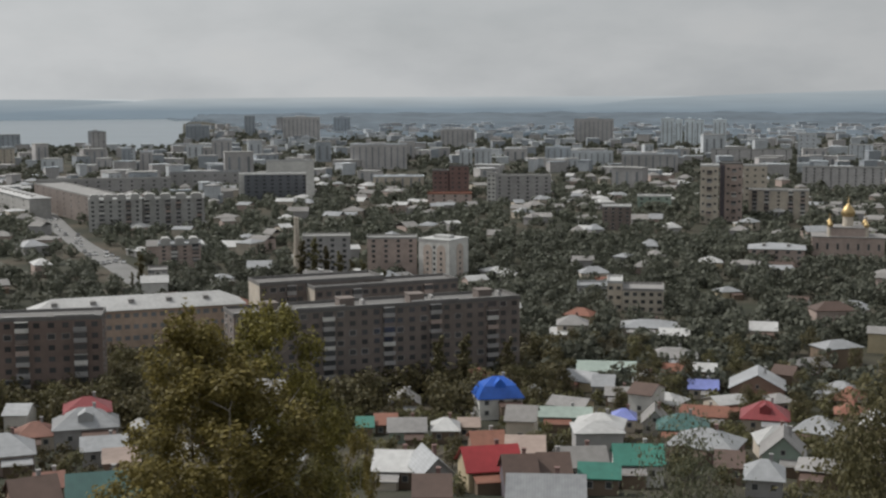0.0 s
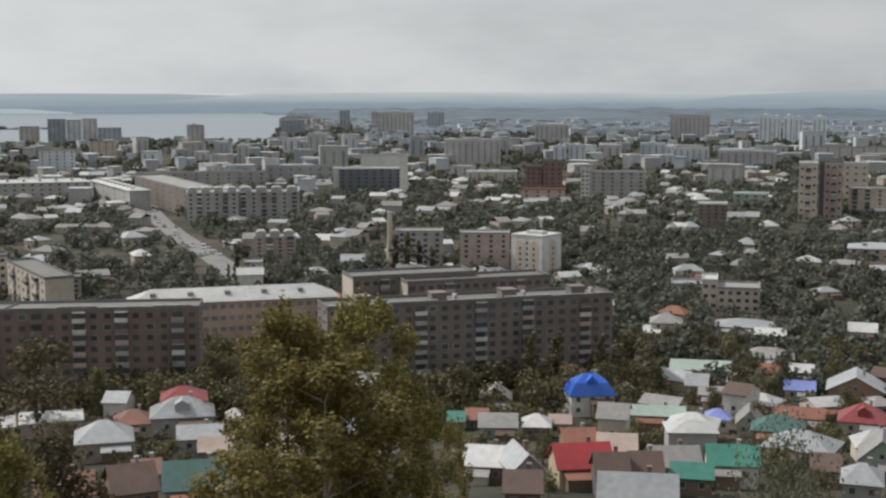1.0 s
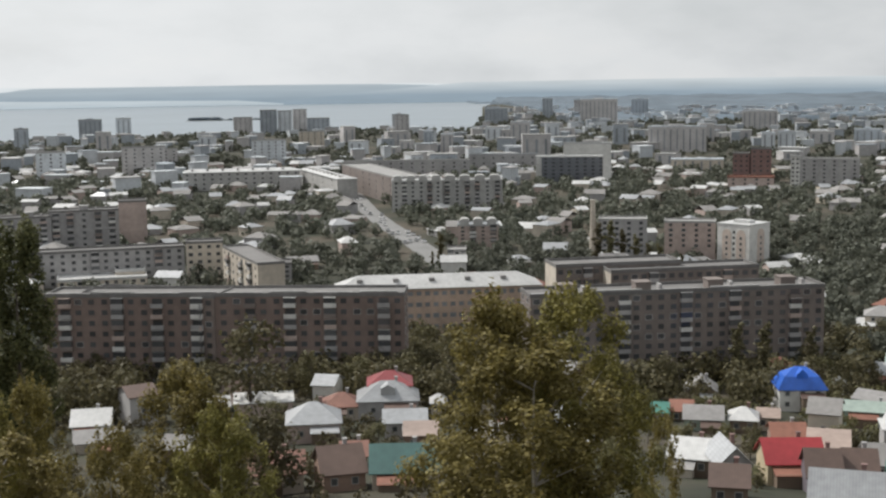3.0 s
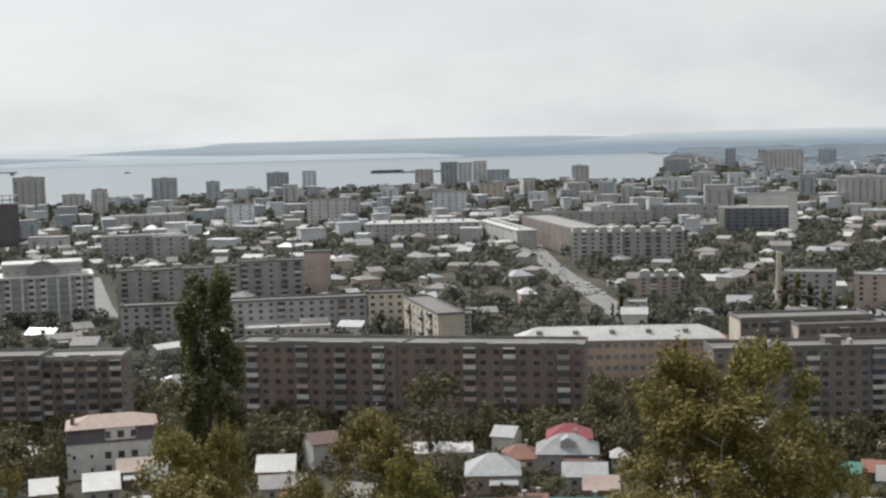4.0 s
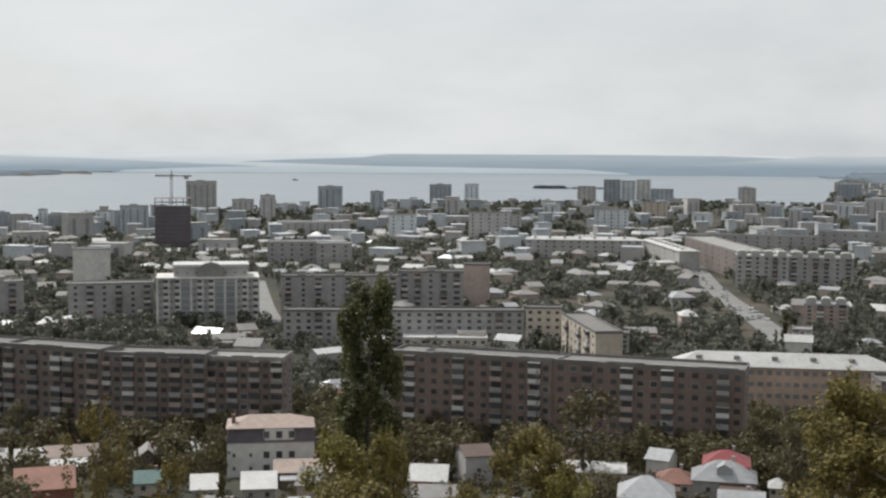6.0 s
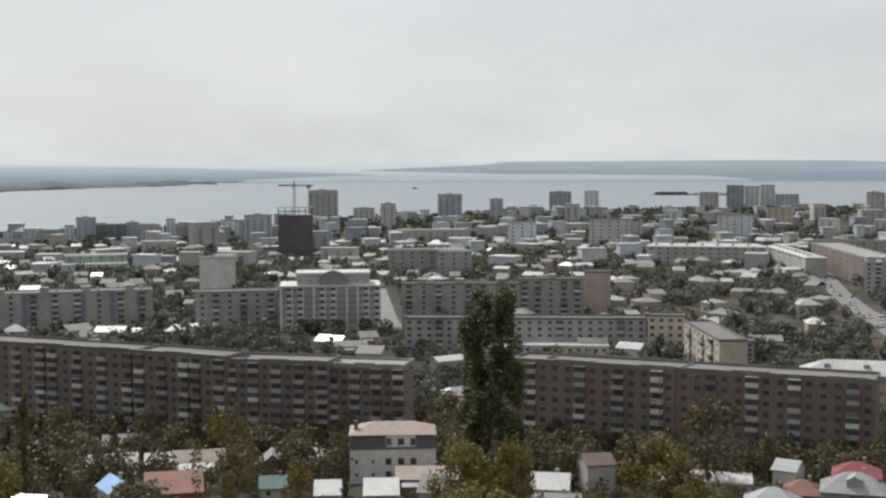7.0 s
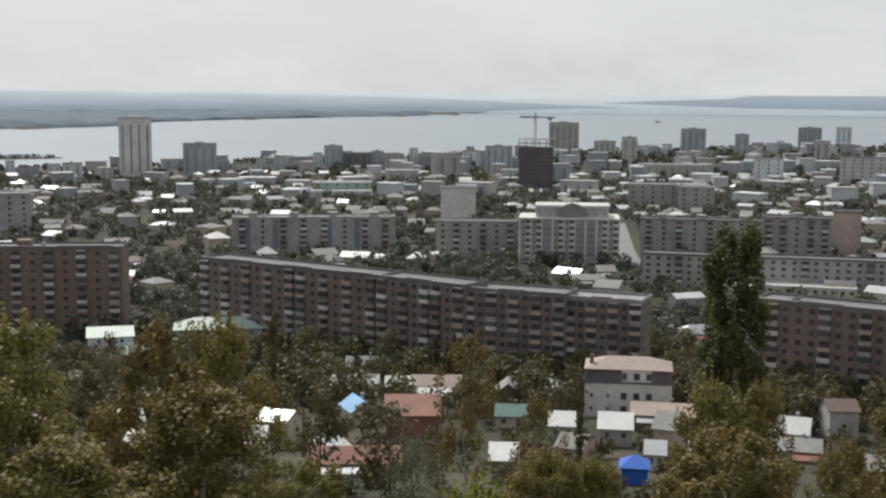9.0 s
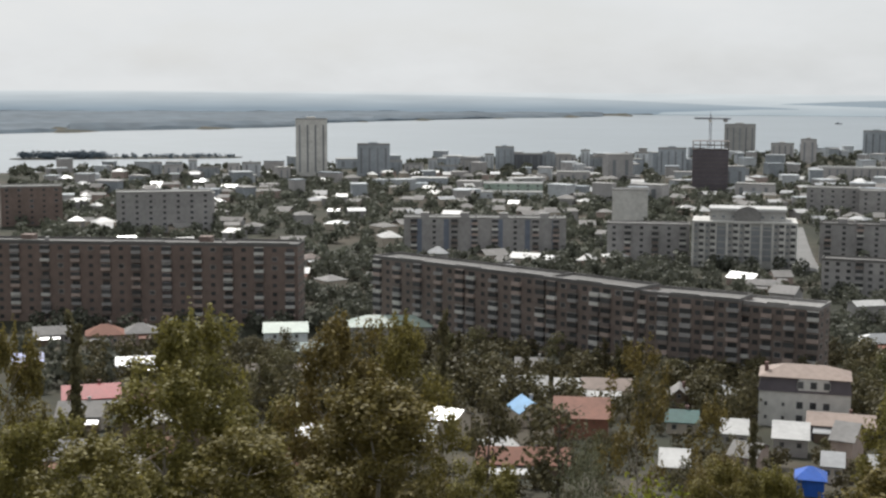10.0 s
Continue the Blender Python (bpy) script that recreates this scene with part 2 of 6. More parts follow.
def boxes(*rows):
    bm = bmesh.new()
    for r in rows:
        box(bm, *r)
    return bm


def prism(bm, outline, y0, y1, mat=0):
    """An outline of (x, z) drawn out from y0 to y1."""
    a, b = [bm.verts.new((x, y0, z)) for x, z in outline], [bm.verts.new((x, y1, z)) for x, z in outline]
    k = len(a)
    for i in range(k):
        bm.faces.new((a[i], b[i], b[(i + 1) % k], a[(i + 1) % k])).material_index = mat
    bm.faces.new(a).material_index = mat
    bm.faces.new(b[::-1]).material_index = mat


def lathe(bm, profile, sides=12, cx=0.0, cy=0.0, mat=0):
    rings = [[bm.verts.new((cx + r * cos(2 * pi * i / sides), cy + r * sin(2 * pi * i / sides), z)) for i in range(sides)] for r, z in profile]
    for a, b in zip(rings, rings[1:]):
        for i in range(sides):
            bm.faces.new((a[i], a[(i + 1) % sides], b[(i + 1) % sides], b[i])).material_index = mat
    bm.faces.new(rings[0][::-1]).material_index = mat
    bm.faces.new(rings[-1]).material_index = mat


def limb(bm, p, q, r0, r1, sides=6):
    p, q = Vector(p), Vector(q)
    turn = (q - p).to_track_quat("Z", "Y")
    a, b = ([bm.verts.new(c + turn @ Vector((r * cos(2 * pi * i / sides), r * sin(2 * pi * i / sides), 0))) for i in range(sides)] for c, r in ((p, r0), (q, r1)))
    for i in range(sides):
        bm.faces.new((a[i], a[(i + 1) % sides], b[(i + 1) % sides], b[i]))
    bm.faces.new(b)


# ---- the land ----
EYE_Z = 80.0


def ramp(v, xs, ys):
    return float(np.interp(v, xs, ys))


def polar(az, r):
    """Plan place at az degrees to the left of +y and r metres off."""
    return -r * sin(radians(az)), r * cos(radians(az))


def shore_near(az):
    return ramp(az, (10.6, 11.6, 20, 30, 40, 50, 58, 75), (5200, 2150, 2120, 2020, 1750, 1600, 1480, 1440))


def shore_far(az):
    return ramp(az, (41.5, 43, 44, 51, 56.5, 57.5, 59, 71, 80), (5200, 4700, 4445, 3900, 3450, 3150, 3020, 2640, 2500))


def land(x, y):
    """Height of the ground."""
    r, az = math.hypot(x, y), math.degrees(math.atan2(-x, y))
    if y < 0 and abs(az) > 100:
        return 78.3
    z = ramp(r, (0, 3, 10, 30, 60, 100, 130, 165, 190, 210, 250, 300, 350), (78.4, 78.1, 74.5, 65.5, 53, 39, 29.5, 23, 18.5, 15, 9, 4, 0))
    z -= 9 * math.exp(-((x - 5) ** 2 + (y - 585) ** 2) / 4050)
    if az > 10.5:
        n, f = shore_near(az), shore_far(az)
        if n < 5000:
            if n - 160 < r < f + 60:
                z -= 16 * min(1, (r - n + 160) / 200, max(0.0, (f + 60 - r) / 90))
            if r >= f + 60:
                z -= 8
    return z


WATER_Z = -10.0

# ---- the ground, the river and the distance ----


def ground_sheet():
    """One sheet from the hill under the camera to the horizon."""
    rs = [0.0] + [2 * 1.065 ** i for i in range(125)]
    rs = [r for r in rs if r < 4890] + [4890]
    azs = [-180 + 4 * i for i in range(38)] + [-28 + 0.5 * i for i in range(224)] + [84 + 4 * i for i in range(25)]
    azs = sorted({a for a in azs if a < 180})
    verts = [(0, 0, land(0, 0))]
    for r in rs[1:]:
        for a in azs:
            x, y = polar(a, r)
            z = land(x, y)
            if 12 < r < 330:
                z += 1.2 * noise.noise((x * 0.03, y * 0.03, 0)) * min(1, r / 60)
            verts.append((x, y, z))
    k = len(azs)
    faces = [(0, 1 + (i + 1) % k, 1 + i) for i in range(k)]
    for j in range(len(rs) - 2):
        for i in range(k):
            a, b = 1 + j * k, 1 + (j + 1) * k
            faces.append((a + i, a + (i + 1) % k, b + (i + 1) % k, b + i))
    me = bpy.data.meshes.new("ground")
    me.from_pydata(verts, [], faces)
    me.materials.append(M["soil"])
    me.polygons.foreach_set("use_smooth", [True] * len(me.polygons))
    tagged(new("ground", me), "dry grassy hillside falling to a flat city plain", "ground", kind="structure")


def river_sheet():
    bm = bmesh.new()
    azs = [9 + 1.5 * i for i in range(52)]
    a, b = ([bm.verts.new((*polar(z, r), WATER_Z)) for z in azs] for r in (1300, 4885))
    for i in range(len(azs) - 1):
        bm.faces.new((a[i], b[i], b[i + 1], a[i + 1]))
    bmesh.ops.recalc_face_normals(bm, faces=bm.faces)
    ob = new("river", mesh_of(bm, "river", "river"))
    tagged(ob, "wide pale grey river with a calm surface", "water", kind="structure")


def backdrop(name, label, r, az0, az1, low, crest, mat):
    """A far band of land that stands on the horizon; crest(az) is its height."""
    bm = bmesh.new()
    k = int((az1 - az0) * 4)
    rows = [[], []]
    for i in range(k + 1):
        a = az0 + (az1 - az0) * i / k
        x, y = polar(a, r)
        rows[0].append(bm.verts.new((x, y, low(a))))
        rows[1].append(bm.verts.new((x, y, max(low(a) + 0.05, crest(a)))))
    for i in range(k):
        bm.faces.new((rows[0][i + 1], rows[0][i], rows[1][i], rows[1][i + 1]))
    ob = new(name, mesh_of(bm, name, mat))
    tagged(ob, label, "distant land", kind="structure")


# ---- buildings ----
FOOT = []


def free(x, y, margin=1.5):
    """True where no building stands."""
    for fx, fy, turn, length, depth in FOOT:
        dx, dy = x - fx, y - fy
        if abs(dx) + abs(dy) < 320:
            c, s = cos(radians(turn)), sin(radians(turn))
            u, v = dx * c + dy * s, dy * c - dx * s
            if -margin < u < length + margin and -margin < v < depth + margin:
                return False
    return True



def place(x, y, z, turn):
    return pose(x, y, z, 0, 0, turn)


def window_mesh(w, h, glass="glass", frame_mat="white_frame"):
    """A window at the origin in the xz plane that looks towards -y: a frame with a pane set back in it, all of one piece."""
    bm = bmesh.new()
    t = min(0.1, w * 0.1)
    rings = []
    for x, z0, z1, y in ((w / 2, 0, h, 0.06), (w / 2, 0, h, -0.06), (w / 2 - t, t, h - t, -0.06), (w / 2 - t, t, h - t, 0.0)):
        rings.append([bm.verts.new(p) for p in ((-x, y, z0), (x, y, z0), (x, y, z1), (-x, y, z1))])
    for a, b in zip(rings, rings[1:]):
        for i in range(4):
            bm.faces.new((a[i], a[(i + 1) % 4], b[(i + 1) % 4], b[i]))
    bm.faces.new(rings[-1]).material_index = 1
    return mesh_of(bm, "window", (frame_mat, glass))


def balcony_mesh(w, glazed, front):
    """A balcony at the origin that stands out towards -y: a parapet tray with a glazed upper part, or with a dark doorway behind it."""
    bm = bmesh.new()
    d, h = 1.1, w / 2
    if glazed:
        rows = ((h, -d, 0.0, 0), (h, -d, 1.12, 0), (h - 0.05, -d + 0.06, 1.12, 1), (h - 0.05, -d + 0.06, 2.5, 0), (h + 0.02, -d - 0.03, 2.5, 0), (h + 0.02, -d - 0.03, 2.64, 0))
    else:
        rows = ((h, -d, 0.0, 0), (h, -d, 1.12, 0), (h - 0.08, -d + 0.08, 1.12, 0), (h - 0.08, -d + 0.08, 0.14, 0), (h - 0.3, -0.08, 0.14, 1), (h - 0.3, -0.08, 2.3, 1))
    rings = [[bm.verts.new(p) for p in ((-x, y, z), (x, y, z), (x, 0.05, z), (-x, 0.05, z))] for x, y, z, _ in rows]
    for a, b, row in zip(rings, rings[1:], rows):
        for i in range(4):
            bm.faces.new((a[i], a[(i + 1) % 4], b[(i + 1) % 4], b[i])).material_index = row[3]
    bm.faces.new(rings[0][::-1])
    bm.faces.new(rings[-1]).material_index = rows[-1][3]
    return mesh_of(bm, "balcony", (front, "glass"))


SHARED = {}


def shared(key, make, *args):
    if (key, args) not in SHARED:
        SHARED[key, args] = make(*args)
    return SHARED[key, args]


def block(label, x, y, z, length, depth, height, turn, floors, bays, wall, roof, balconies=0, huts=0, category="apartment block", name="apartment_block",
          win=(1.9, 1.5), glass="glass", frame_mat="white_frame", side_bays=0, seed=1, parapet=0.7, floor0=0, eaves=False, rise=0.0, crown=0, caps=0):
    """A flat-roofed block; x, y is the corner of the face that looks to the hill, length runs along turn."""
    rng = random.Random(seed)
    root = thing(name, place(x, y, z, turn), label, category)
    low = min(land(x + u * cos(radians(turn)), y + u * sin(radians(turn))) for u in (0, length / 2, length)) - z - 2
    part("wall", boxes((0, length, 0, depth, min(-2.0, low), height)), wall, root)
    o = 0.45 if eaves else 0.12
    rb = bmesh.new()
    rim = [[rb.verts.new((px, py, pz)) for px, py in ((q - o, q - o), (length + o - q, q - o), (length + o - q, depth + o - q), (q - o, depth + o - q))]
           for q, pz in ((0, height), (0, height + 0.28 + parapet), (0.3, height + 0.28 + parapet), (0.3, height + 0.27))]
    rb.faces.new(rim[0][::-1])
    rb.faces.new(rim[-1])
    for a, b in zip(rim, rim[1:]):
        for i in range(4):
            rb.faces.new((a[i], a[(i + 1) % 4], b[(i + 1) % 4], b[i]))
    if rise:
        pitched(rb, length, depth, height + 0.1, rise, "hip", 0.6)
    top = part("roof", rb, roof, root)
    if rise:
        for i in range(int(length / 11)):
            hx = 6 + i * 11
            part("roof_hatch", boxes((hx, hx + 1.6, depth * 0.2, depth * 0.45, height + rise * 0.4, height + rise * 0.4 + 1.4)), "slate_roof", top)
    for i in range(caps):
        c0, c1 = length * i / caps + 0.4, length * (i + 0.86) / caps
        part("parapet_cap", boxes((c0, c1, -0.2, 0.5, height + 0.3 + parapet, height + 0.42 + parapet + 0.25 * (i % 2))), "pale_bitumen" if i % 3 else "concrete", root)
    fh, bw = height / floors, length / bays
    FOOT.append((x, y, turn, length, depth))
    wins = shared("window", window_mesh, round(min(win[0], bw * 0.72), 1), round(min(win[1], fh * 0.62), 1), glass, frame_mat)
    plain = shared("window", window_mesh, round(min(win[0], bw * 0.72) - 0.2, 1), round(min(win[1], fh * 0.62), 1), glass, wall)
    if bays == 1 and floor0 == 0:
        # far towers show their stairwell and loggia columns alone
        n = max(2, round(length / 7))
        strip = shared("window", window_mesh, round(length / n * 0.24, 1), round(height * 0.84, 1), glass, wall)
        for i in range(n):
            part("window_column", strip, "", root, at=pose((i + 0.5) * length / n, -0.02, height * 0.07))
        if height > 16:
            part("roof_hut", boxes((length * 0.34, length * 0.62, depth * 0.3, depth * 0.7, height + 0.27, height + 2.6)), wall, root)
        floors = 0
    cols = set()
    if balconies:
        for i in range(balconies):
            c = int((i + 0.5) * bays / balconies)
            cols.add(c)
    tones = ("concrete", "pink_panel", "grey_panel", "white_plaster", "concrete")
    for f in range(floor0, floors):
        for c in range(bays):
            cx, cz = (c + 0.5) * bw, f * fh
            if c in cols and f > 0:
                tone = rng.choice(tones)
                part("balcony", shared("balcony", balcony_mesh, round(min(3.1, bw * 0.95), 2), rng.random() < 0.6, tone), "", root, at=pose(cx, 0, cz + 0.05))
            else:
                part("window", wins if rng.random() < 0.2 else plain, "", root, at=pose(cx, -0.02, cz + fh * 0.3))
    for s in range(side_bays):
        for f in range(floor0, floors):
            cy = (s + 0.5) * depth / side_bays
            part("window", wins, "", root, at=pose(length + 0.02, cy, f * fh + fh * 0.3, 0, 0, 90))
            part("window", wins, "", root, at=pose(-0.02, cy, f * fh + fh * 0.3, 0, 0, -90))
    for i in range(crown):
        c, k = (i + 0.5) * length / crown, length / crown * 0.34
        gb = bmesh.new()
        prism(gb, ((c - k, height), (c + k, height), (c + k, height + 2.8), (c + k * 0.6, height + 3.6), (c - k * 0.6, height + 3.6), (c - k, height + 2.8)), -0.6, depth * 0.5)
        part("gable", gb, "pale_stone", root)
    for i in range(huts):
        hx = (i + 0.5) * length / huts + rng.uniform(-1, 1)
        hb = boxes((hx - 2.0, hx + 2.0, depth * 0.15, depth * 0.5, height + 0.28, height + 2.6), (hx - 2.2, hx + 2.2, depth * 0.15 - 0.2, depth * 0.5 + 0.2, height + 2.6, height + 2.8))
        part("roof_hut", hb, wall, root)
        part("vent", boxes((hx + 5, hx + 5.8, depth * 0.4, depth * 0.6, height + 0.28, height + 1.6)), "concrete", root)
    return root


def pitched(bm, w, d, h, rise, kind, over=0.45, th=0.16):
    """A roof over a w by d plan that starts at height h. gable: the ridge runs along x; hip: sloped ends; shed: one slope."""
    def slab(pts):
        up = [bm.verts.new(p) for p in pts]
        dn = [bm.verts.new((p[0], p[1], p[2] - th)) for p in pts]
        k = len(pts)
        bm.faces.new(up)
        bm.faces.new(dn[::-1])
        for i in range(k):
            bm.faces.new((up[i], dn[i], dn[(i + 1) % k], up[(i + 1) % k]))
    x0, x1, y0, y1 = -over, w + over, -over, d + over
    e = h - over * rise / (d / 2) * 0.8 + th
    t = h + rise + th
    m = d / 2
    if kind == "gable":
        slab([(x0, y0, e), (x1, y0, e), (x1, m, t), (x0, m, t)])
        slab([(x0, m, t), (x1, m, t), (x1, y1, e), (x0, y1, e)])
    elif kind == "mansard":
        k, q = 1.2, h + rise * 0.62
        low = [(x0, y0, h), (x1, y0, h), (x1, y1, h), (x0, y1, h)]
        top = [(k, k, q), (w - k, k, q), (w - k, d - k, q), (k, d - k, q)]
        for i in range(4):
            slab([low[i], low[(i + 1) % 4], top[(i + 1) % 4], top[i]])
        a, b = (w * 0.38, m, t), (w * 0.62, m, t)
        slab([top[0], top[1], b, a])
        slab([top[2], top[3], a, b])
        slab([top[3], top[0], a])
        slab([top[1], top[2], b])
    elif kind == "hip":
        k = min(w * 0.42, d * 0.5)
        a, b = (k, m, t), (w - k, m, t)
        slab([(x0, y0, e), (x1, y0, e), b, a])
        slab([(x1, y1, e), (x0, y1, e), a, b])
        slab([(x0, y1, e), (x0, y0, e), a])
        slab([(x1, y0, e), (x1, y1, e), b])
    else:
        slab([(x0, y0, h + th), (x1, y0, h + th), (x1, y1, h + rise + th), (x0, y1, h + rise + th)])


def house(label, x, y, z, w, d, h, rise, turn, kind, wall, roof, chimney=True, windows=2, floors=1, dormer=False, across=False, yard=9):
    """A small house. kind: gable, hip or shed; across: the gable end looks to the hill."""
    root = thing("house", place(x, y, z, turn), label, "house")
    yard = min(yard, 3) if x > -60 else yard
    FOOT.append((x + yard * sin(radians(turn)), y - yard * cos(radians(turn)), turn, w, d + yard))
    rw, rd = (d, w) if across else (w, d)
    body = bmesh.new()
    box(body, 0, w, 0, d, -2.5, h)
    if kind == "gable":
        if across:
            prism(body, ((0.02, h), (w - 0.02, h), (w / 2, h + rise)), 0.02, d - 0.02)
        else:
            v = [[body.verts.new((q, yy, zz)) for yy, zz in ((0.02, h), (d - 0.02, h), (d / 2, h + rise))] for q in (0.02, w - 0.02)]
            body.faces.new(v[0][::-1])
            body.faces.new(v[1])
    part("wall", body, wall, root)
    rb = bmesh.new()
    pitched(rb, rw, rd, h, rise, kind)
    if across:
        bmesh.ops.transform(rb, matrix=pose(w, 0, 0, 0, 0, 90), verts=rb.verts)
    ridge = part("roof", rb, roof, root)
    if chimney:
        part("chimney", boxes((w * 0.62, w * 0.62 + 0.6, d * 0.55, d * 0.55 + 0.6, h + rise * 0.4, h + rise + 0.7), (w * 0.62 - 0.08, w * 0.62 + 0.68, d * 0.55 - 0.08, d * 0.55 + 0.68, h + rise + 0.7, h + rise + 0.85)), "red_brick" if (x * 7) % 2 < 1 else "concrete", ridge)
    wm = shared("window", window_mesh, 1.1, 1.2, "glass", "white_frame")
    for f in range(floors):
        for i in range(windows):
            part("window", wm, "", root, at=pose((i + 0.5) * w / windows, -0.02, f * h / floors + h / floors * 0.38))
    if kind == "gable" and across and rise > 1.6:
        part("window", shared("window", window_mesh, 0.9, 1.0, "glass", "white_frame"), "", root, at=pose(w / 2, 0.0, h + 0.15))
    if w > 6.5 and h < 5 and kind != "shed":
        # a lean-to along the back or the side
        ax0, ax1 = (w * 0.1, w * 0.6) if (x + y) % 2 < 1 else (w * 0.45, w * 0.95)
        ah = h * 0.78
        part("annex", boxes((ax0, ax1, -2.6, -0.02, -2.5, ah - 0.25)), "timber_wall" if wall != "timber_wall" else "cream", root, "low lean-to annex")
        ab = bmesh.new()
        pts = [(ax0 - 0.25, -2.9, ah - 0.35), (ax1 + 0.25, -2.9, ah - 0.35), (ax1 + 0.25, -0.03, ah + 0.3), (ax0 - 0.25, -0.03, ah + 0.3)]
        up, dn = [ab.verts.new(q) for q in pts], [ab.verts.new((q[0], q[1], q[2] - 0.12)) for q in pts]
        ab.faces.new(up)
        ab.faces.new(dn[::-1])
        for i in range(4):
            ab.faces.new((up[i], dn[i], dn[(i + 1) % 4], up[(i + 1) % 4]))
        part("annex_roof", ab, ("slate_roof", "tin_roof", "rust_roof", "old_slate", "brown_roof")[int(abs(x * 3 + y)) % 5], root)
    if dormer:
        db = bmesh.new()
        prism(db, ((w * 0.38, h + rise * 0.25), (w * 0.62, h + rise * 0.25), (w * 0.62, h + rise * 0.75), (w * 0.5, h + rise * 1.02), (w * 0.38, h + rise * 0.75)), d * 0.12, d * 0.5)
        part("dormer", db, roof, root)
    return root


# ---- trees ----


def crown_mesh(name, lumps, leaf, count, mat, seed, even=1.0):
    """Leaves in clumps: lumps are (x, y, z, rx, rz); most leaves lie near a clump's skin."""
    rng = np.random.default_rng(seed)
    lumps = np.array(lumps)
    vol = (lumps[:, 3] ** 2 * lumps[:, 4]) ** even
    pick = rng.choice(len(lumps), count, p=vol / vol.sum())
    d = rng.normal(size=(count, 3))
    d /= np.linalg.norm(d, axis=1)[:, None]
    rad = rng.random(count) ** 0.33 * rng.uniform(0.75, 1.12, count)
    L = lumps[pick]
    c = L[:, :3] + d * rad[:, None] * np.stack([L[:, 3], L[:, 3], L[:, 4]], 1)
    n = rng.normal(size=(count, 3)) * 0.7 + d + (0, 0, 0.5)
    n /= np.linalg.norm(n, axis=1)[:, None]
    a = np.cross(n, rng.normal(size=(count, 3)))
    a /= np.linalg.norm(a, axis=1)[:, None]
    b = np.cross(n, a)
    s = leaf * rng.uniform(0.6, 1.4, count)[:, None]
    quad = np.stack([c - a * s, c - b * s * 0.6, c + a * s, c + b * s * 0.6], 1).reshape(-1, 3)
    me = bpy.data.meshes.new(name)
    me.from_pydata(quad.tolist(), [], np.arange(count * 4).reshape(-1, 4).tolist())
    me.materials.append(M[mat])
    return me


def round_lumps(h, w, n, seed, base=0.3):
    rng = random.Random(seed)
    out = []
    for i in range(n):
        z = rng.uniform(base, 0.9)
        k = math.sin(pi * min(1, (z - base + 0.16) / (1.12 - base))) ** 0.7
        a, q = rng.uniform(0, 2 * pi), rng.uniform(0.25, 0.75) * w / 2 * k
        s = w * rng.uniform(0.14, 0.24)
        out.append((q * cos(a), q * sin(a), z * h, s, s * rng.uniform(0.7, 1.1)))
    return out


def tree_trunk(h, r, seed, spread=0.2, top=0.8, mat="bark", lean=0.0):
    rng = random.Random(seed)
    bm = bmesh.new()
    p = Vector((0, 0, -0.6))
    steps = 5
    for i in range(steps):
        q = Vector((rng.uniform(-1, 1) * h * 0.012 + lean * h * (i + 1) / steps, rng.uniform(-1, 1) * h * 0.012, h * top * (i + 1) / steps))
        limb(bm, p, q, r * (1 - 0.17 * i), r * (1 - 0.17 * (i + 1)), 7)
        if i > 0:
            for _ in range(3):
                a, l = rng.uniform(0, 2 * pi), h * spread * rng.uniform(0.6, 1.2)
                limb(bm, q, q + Vector((cos(a) * l, sin(a) * l, l * rng.uniform(0.5, 1.0))), r * 0.4 * (1 - 0.15 * i), r * 0.08, 5)
        p = q
    return mesh_of(bm, "trunk", mat)


def make_tree(trunk, crown, label, category="tree", name="tree"):
    root = thing(name, pose(0, 0, -500), label, category)
    part("trunk", trunk, "", root)
    part("crown", crown, "", root)
    return root


def plant(proto, x, y, h, turn=0.0, sink=0.0, wide=1.0):
    """A copy of a tree of unit height 1, h metres tall."""
    m = pose(x, y, land(x, y) - sink, 0, 0, turn)
    ob = copy_thing(proto, m)
    ob.scale = (h * wide, h * wide, h)
    return ob


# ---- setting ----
# self-lit colours with painted haze, paler towards the crest
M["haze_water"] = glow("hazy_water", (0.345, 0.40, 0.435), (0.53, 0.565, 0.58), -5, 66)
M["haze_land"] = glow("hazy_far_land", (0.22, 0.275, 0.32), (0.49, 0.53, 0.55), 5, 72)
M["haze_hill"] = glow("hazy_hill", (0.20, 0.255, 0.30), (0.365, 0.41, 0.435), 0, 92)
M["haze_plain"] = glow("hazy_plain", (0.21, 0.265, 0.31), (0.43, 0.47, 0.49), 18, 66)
# canopy colour with the blue of haze painted in
M["hazy_wood"] = material("distant_woods", (0.11, 0.144, 0.175), 0.95, 0.2, 0.02, bump=0.0, coarse=0.004)
ground_sheet()
river_sheet()
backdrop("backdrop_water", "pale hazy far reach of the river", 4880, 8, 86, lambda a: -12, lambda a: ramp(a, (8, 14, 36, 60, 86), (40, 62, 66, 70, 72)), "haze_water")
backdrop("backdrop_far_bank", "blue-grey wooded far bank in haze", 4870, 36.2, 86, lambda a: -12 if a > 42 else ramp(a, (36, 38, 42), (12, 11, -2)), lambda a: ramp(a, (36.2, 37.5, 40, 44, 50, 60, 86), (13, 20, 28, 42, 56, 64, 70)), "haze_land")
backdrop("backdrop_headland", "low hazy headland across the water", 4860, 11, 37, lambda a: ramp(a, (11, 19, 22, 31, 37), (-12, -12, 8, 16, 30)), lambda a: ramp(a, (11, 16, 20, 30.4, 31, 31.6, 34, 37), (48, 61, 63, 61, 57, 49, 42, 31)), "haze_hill")
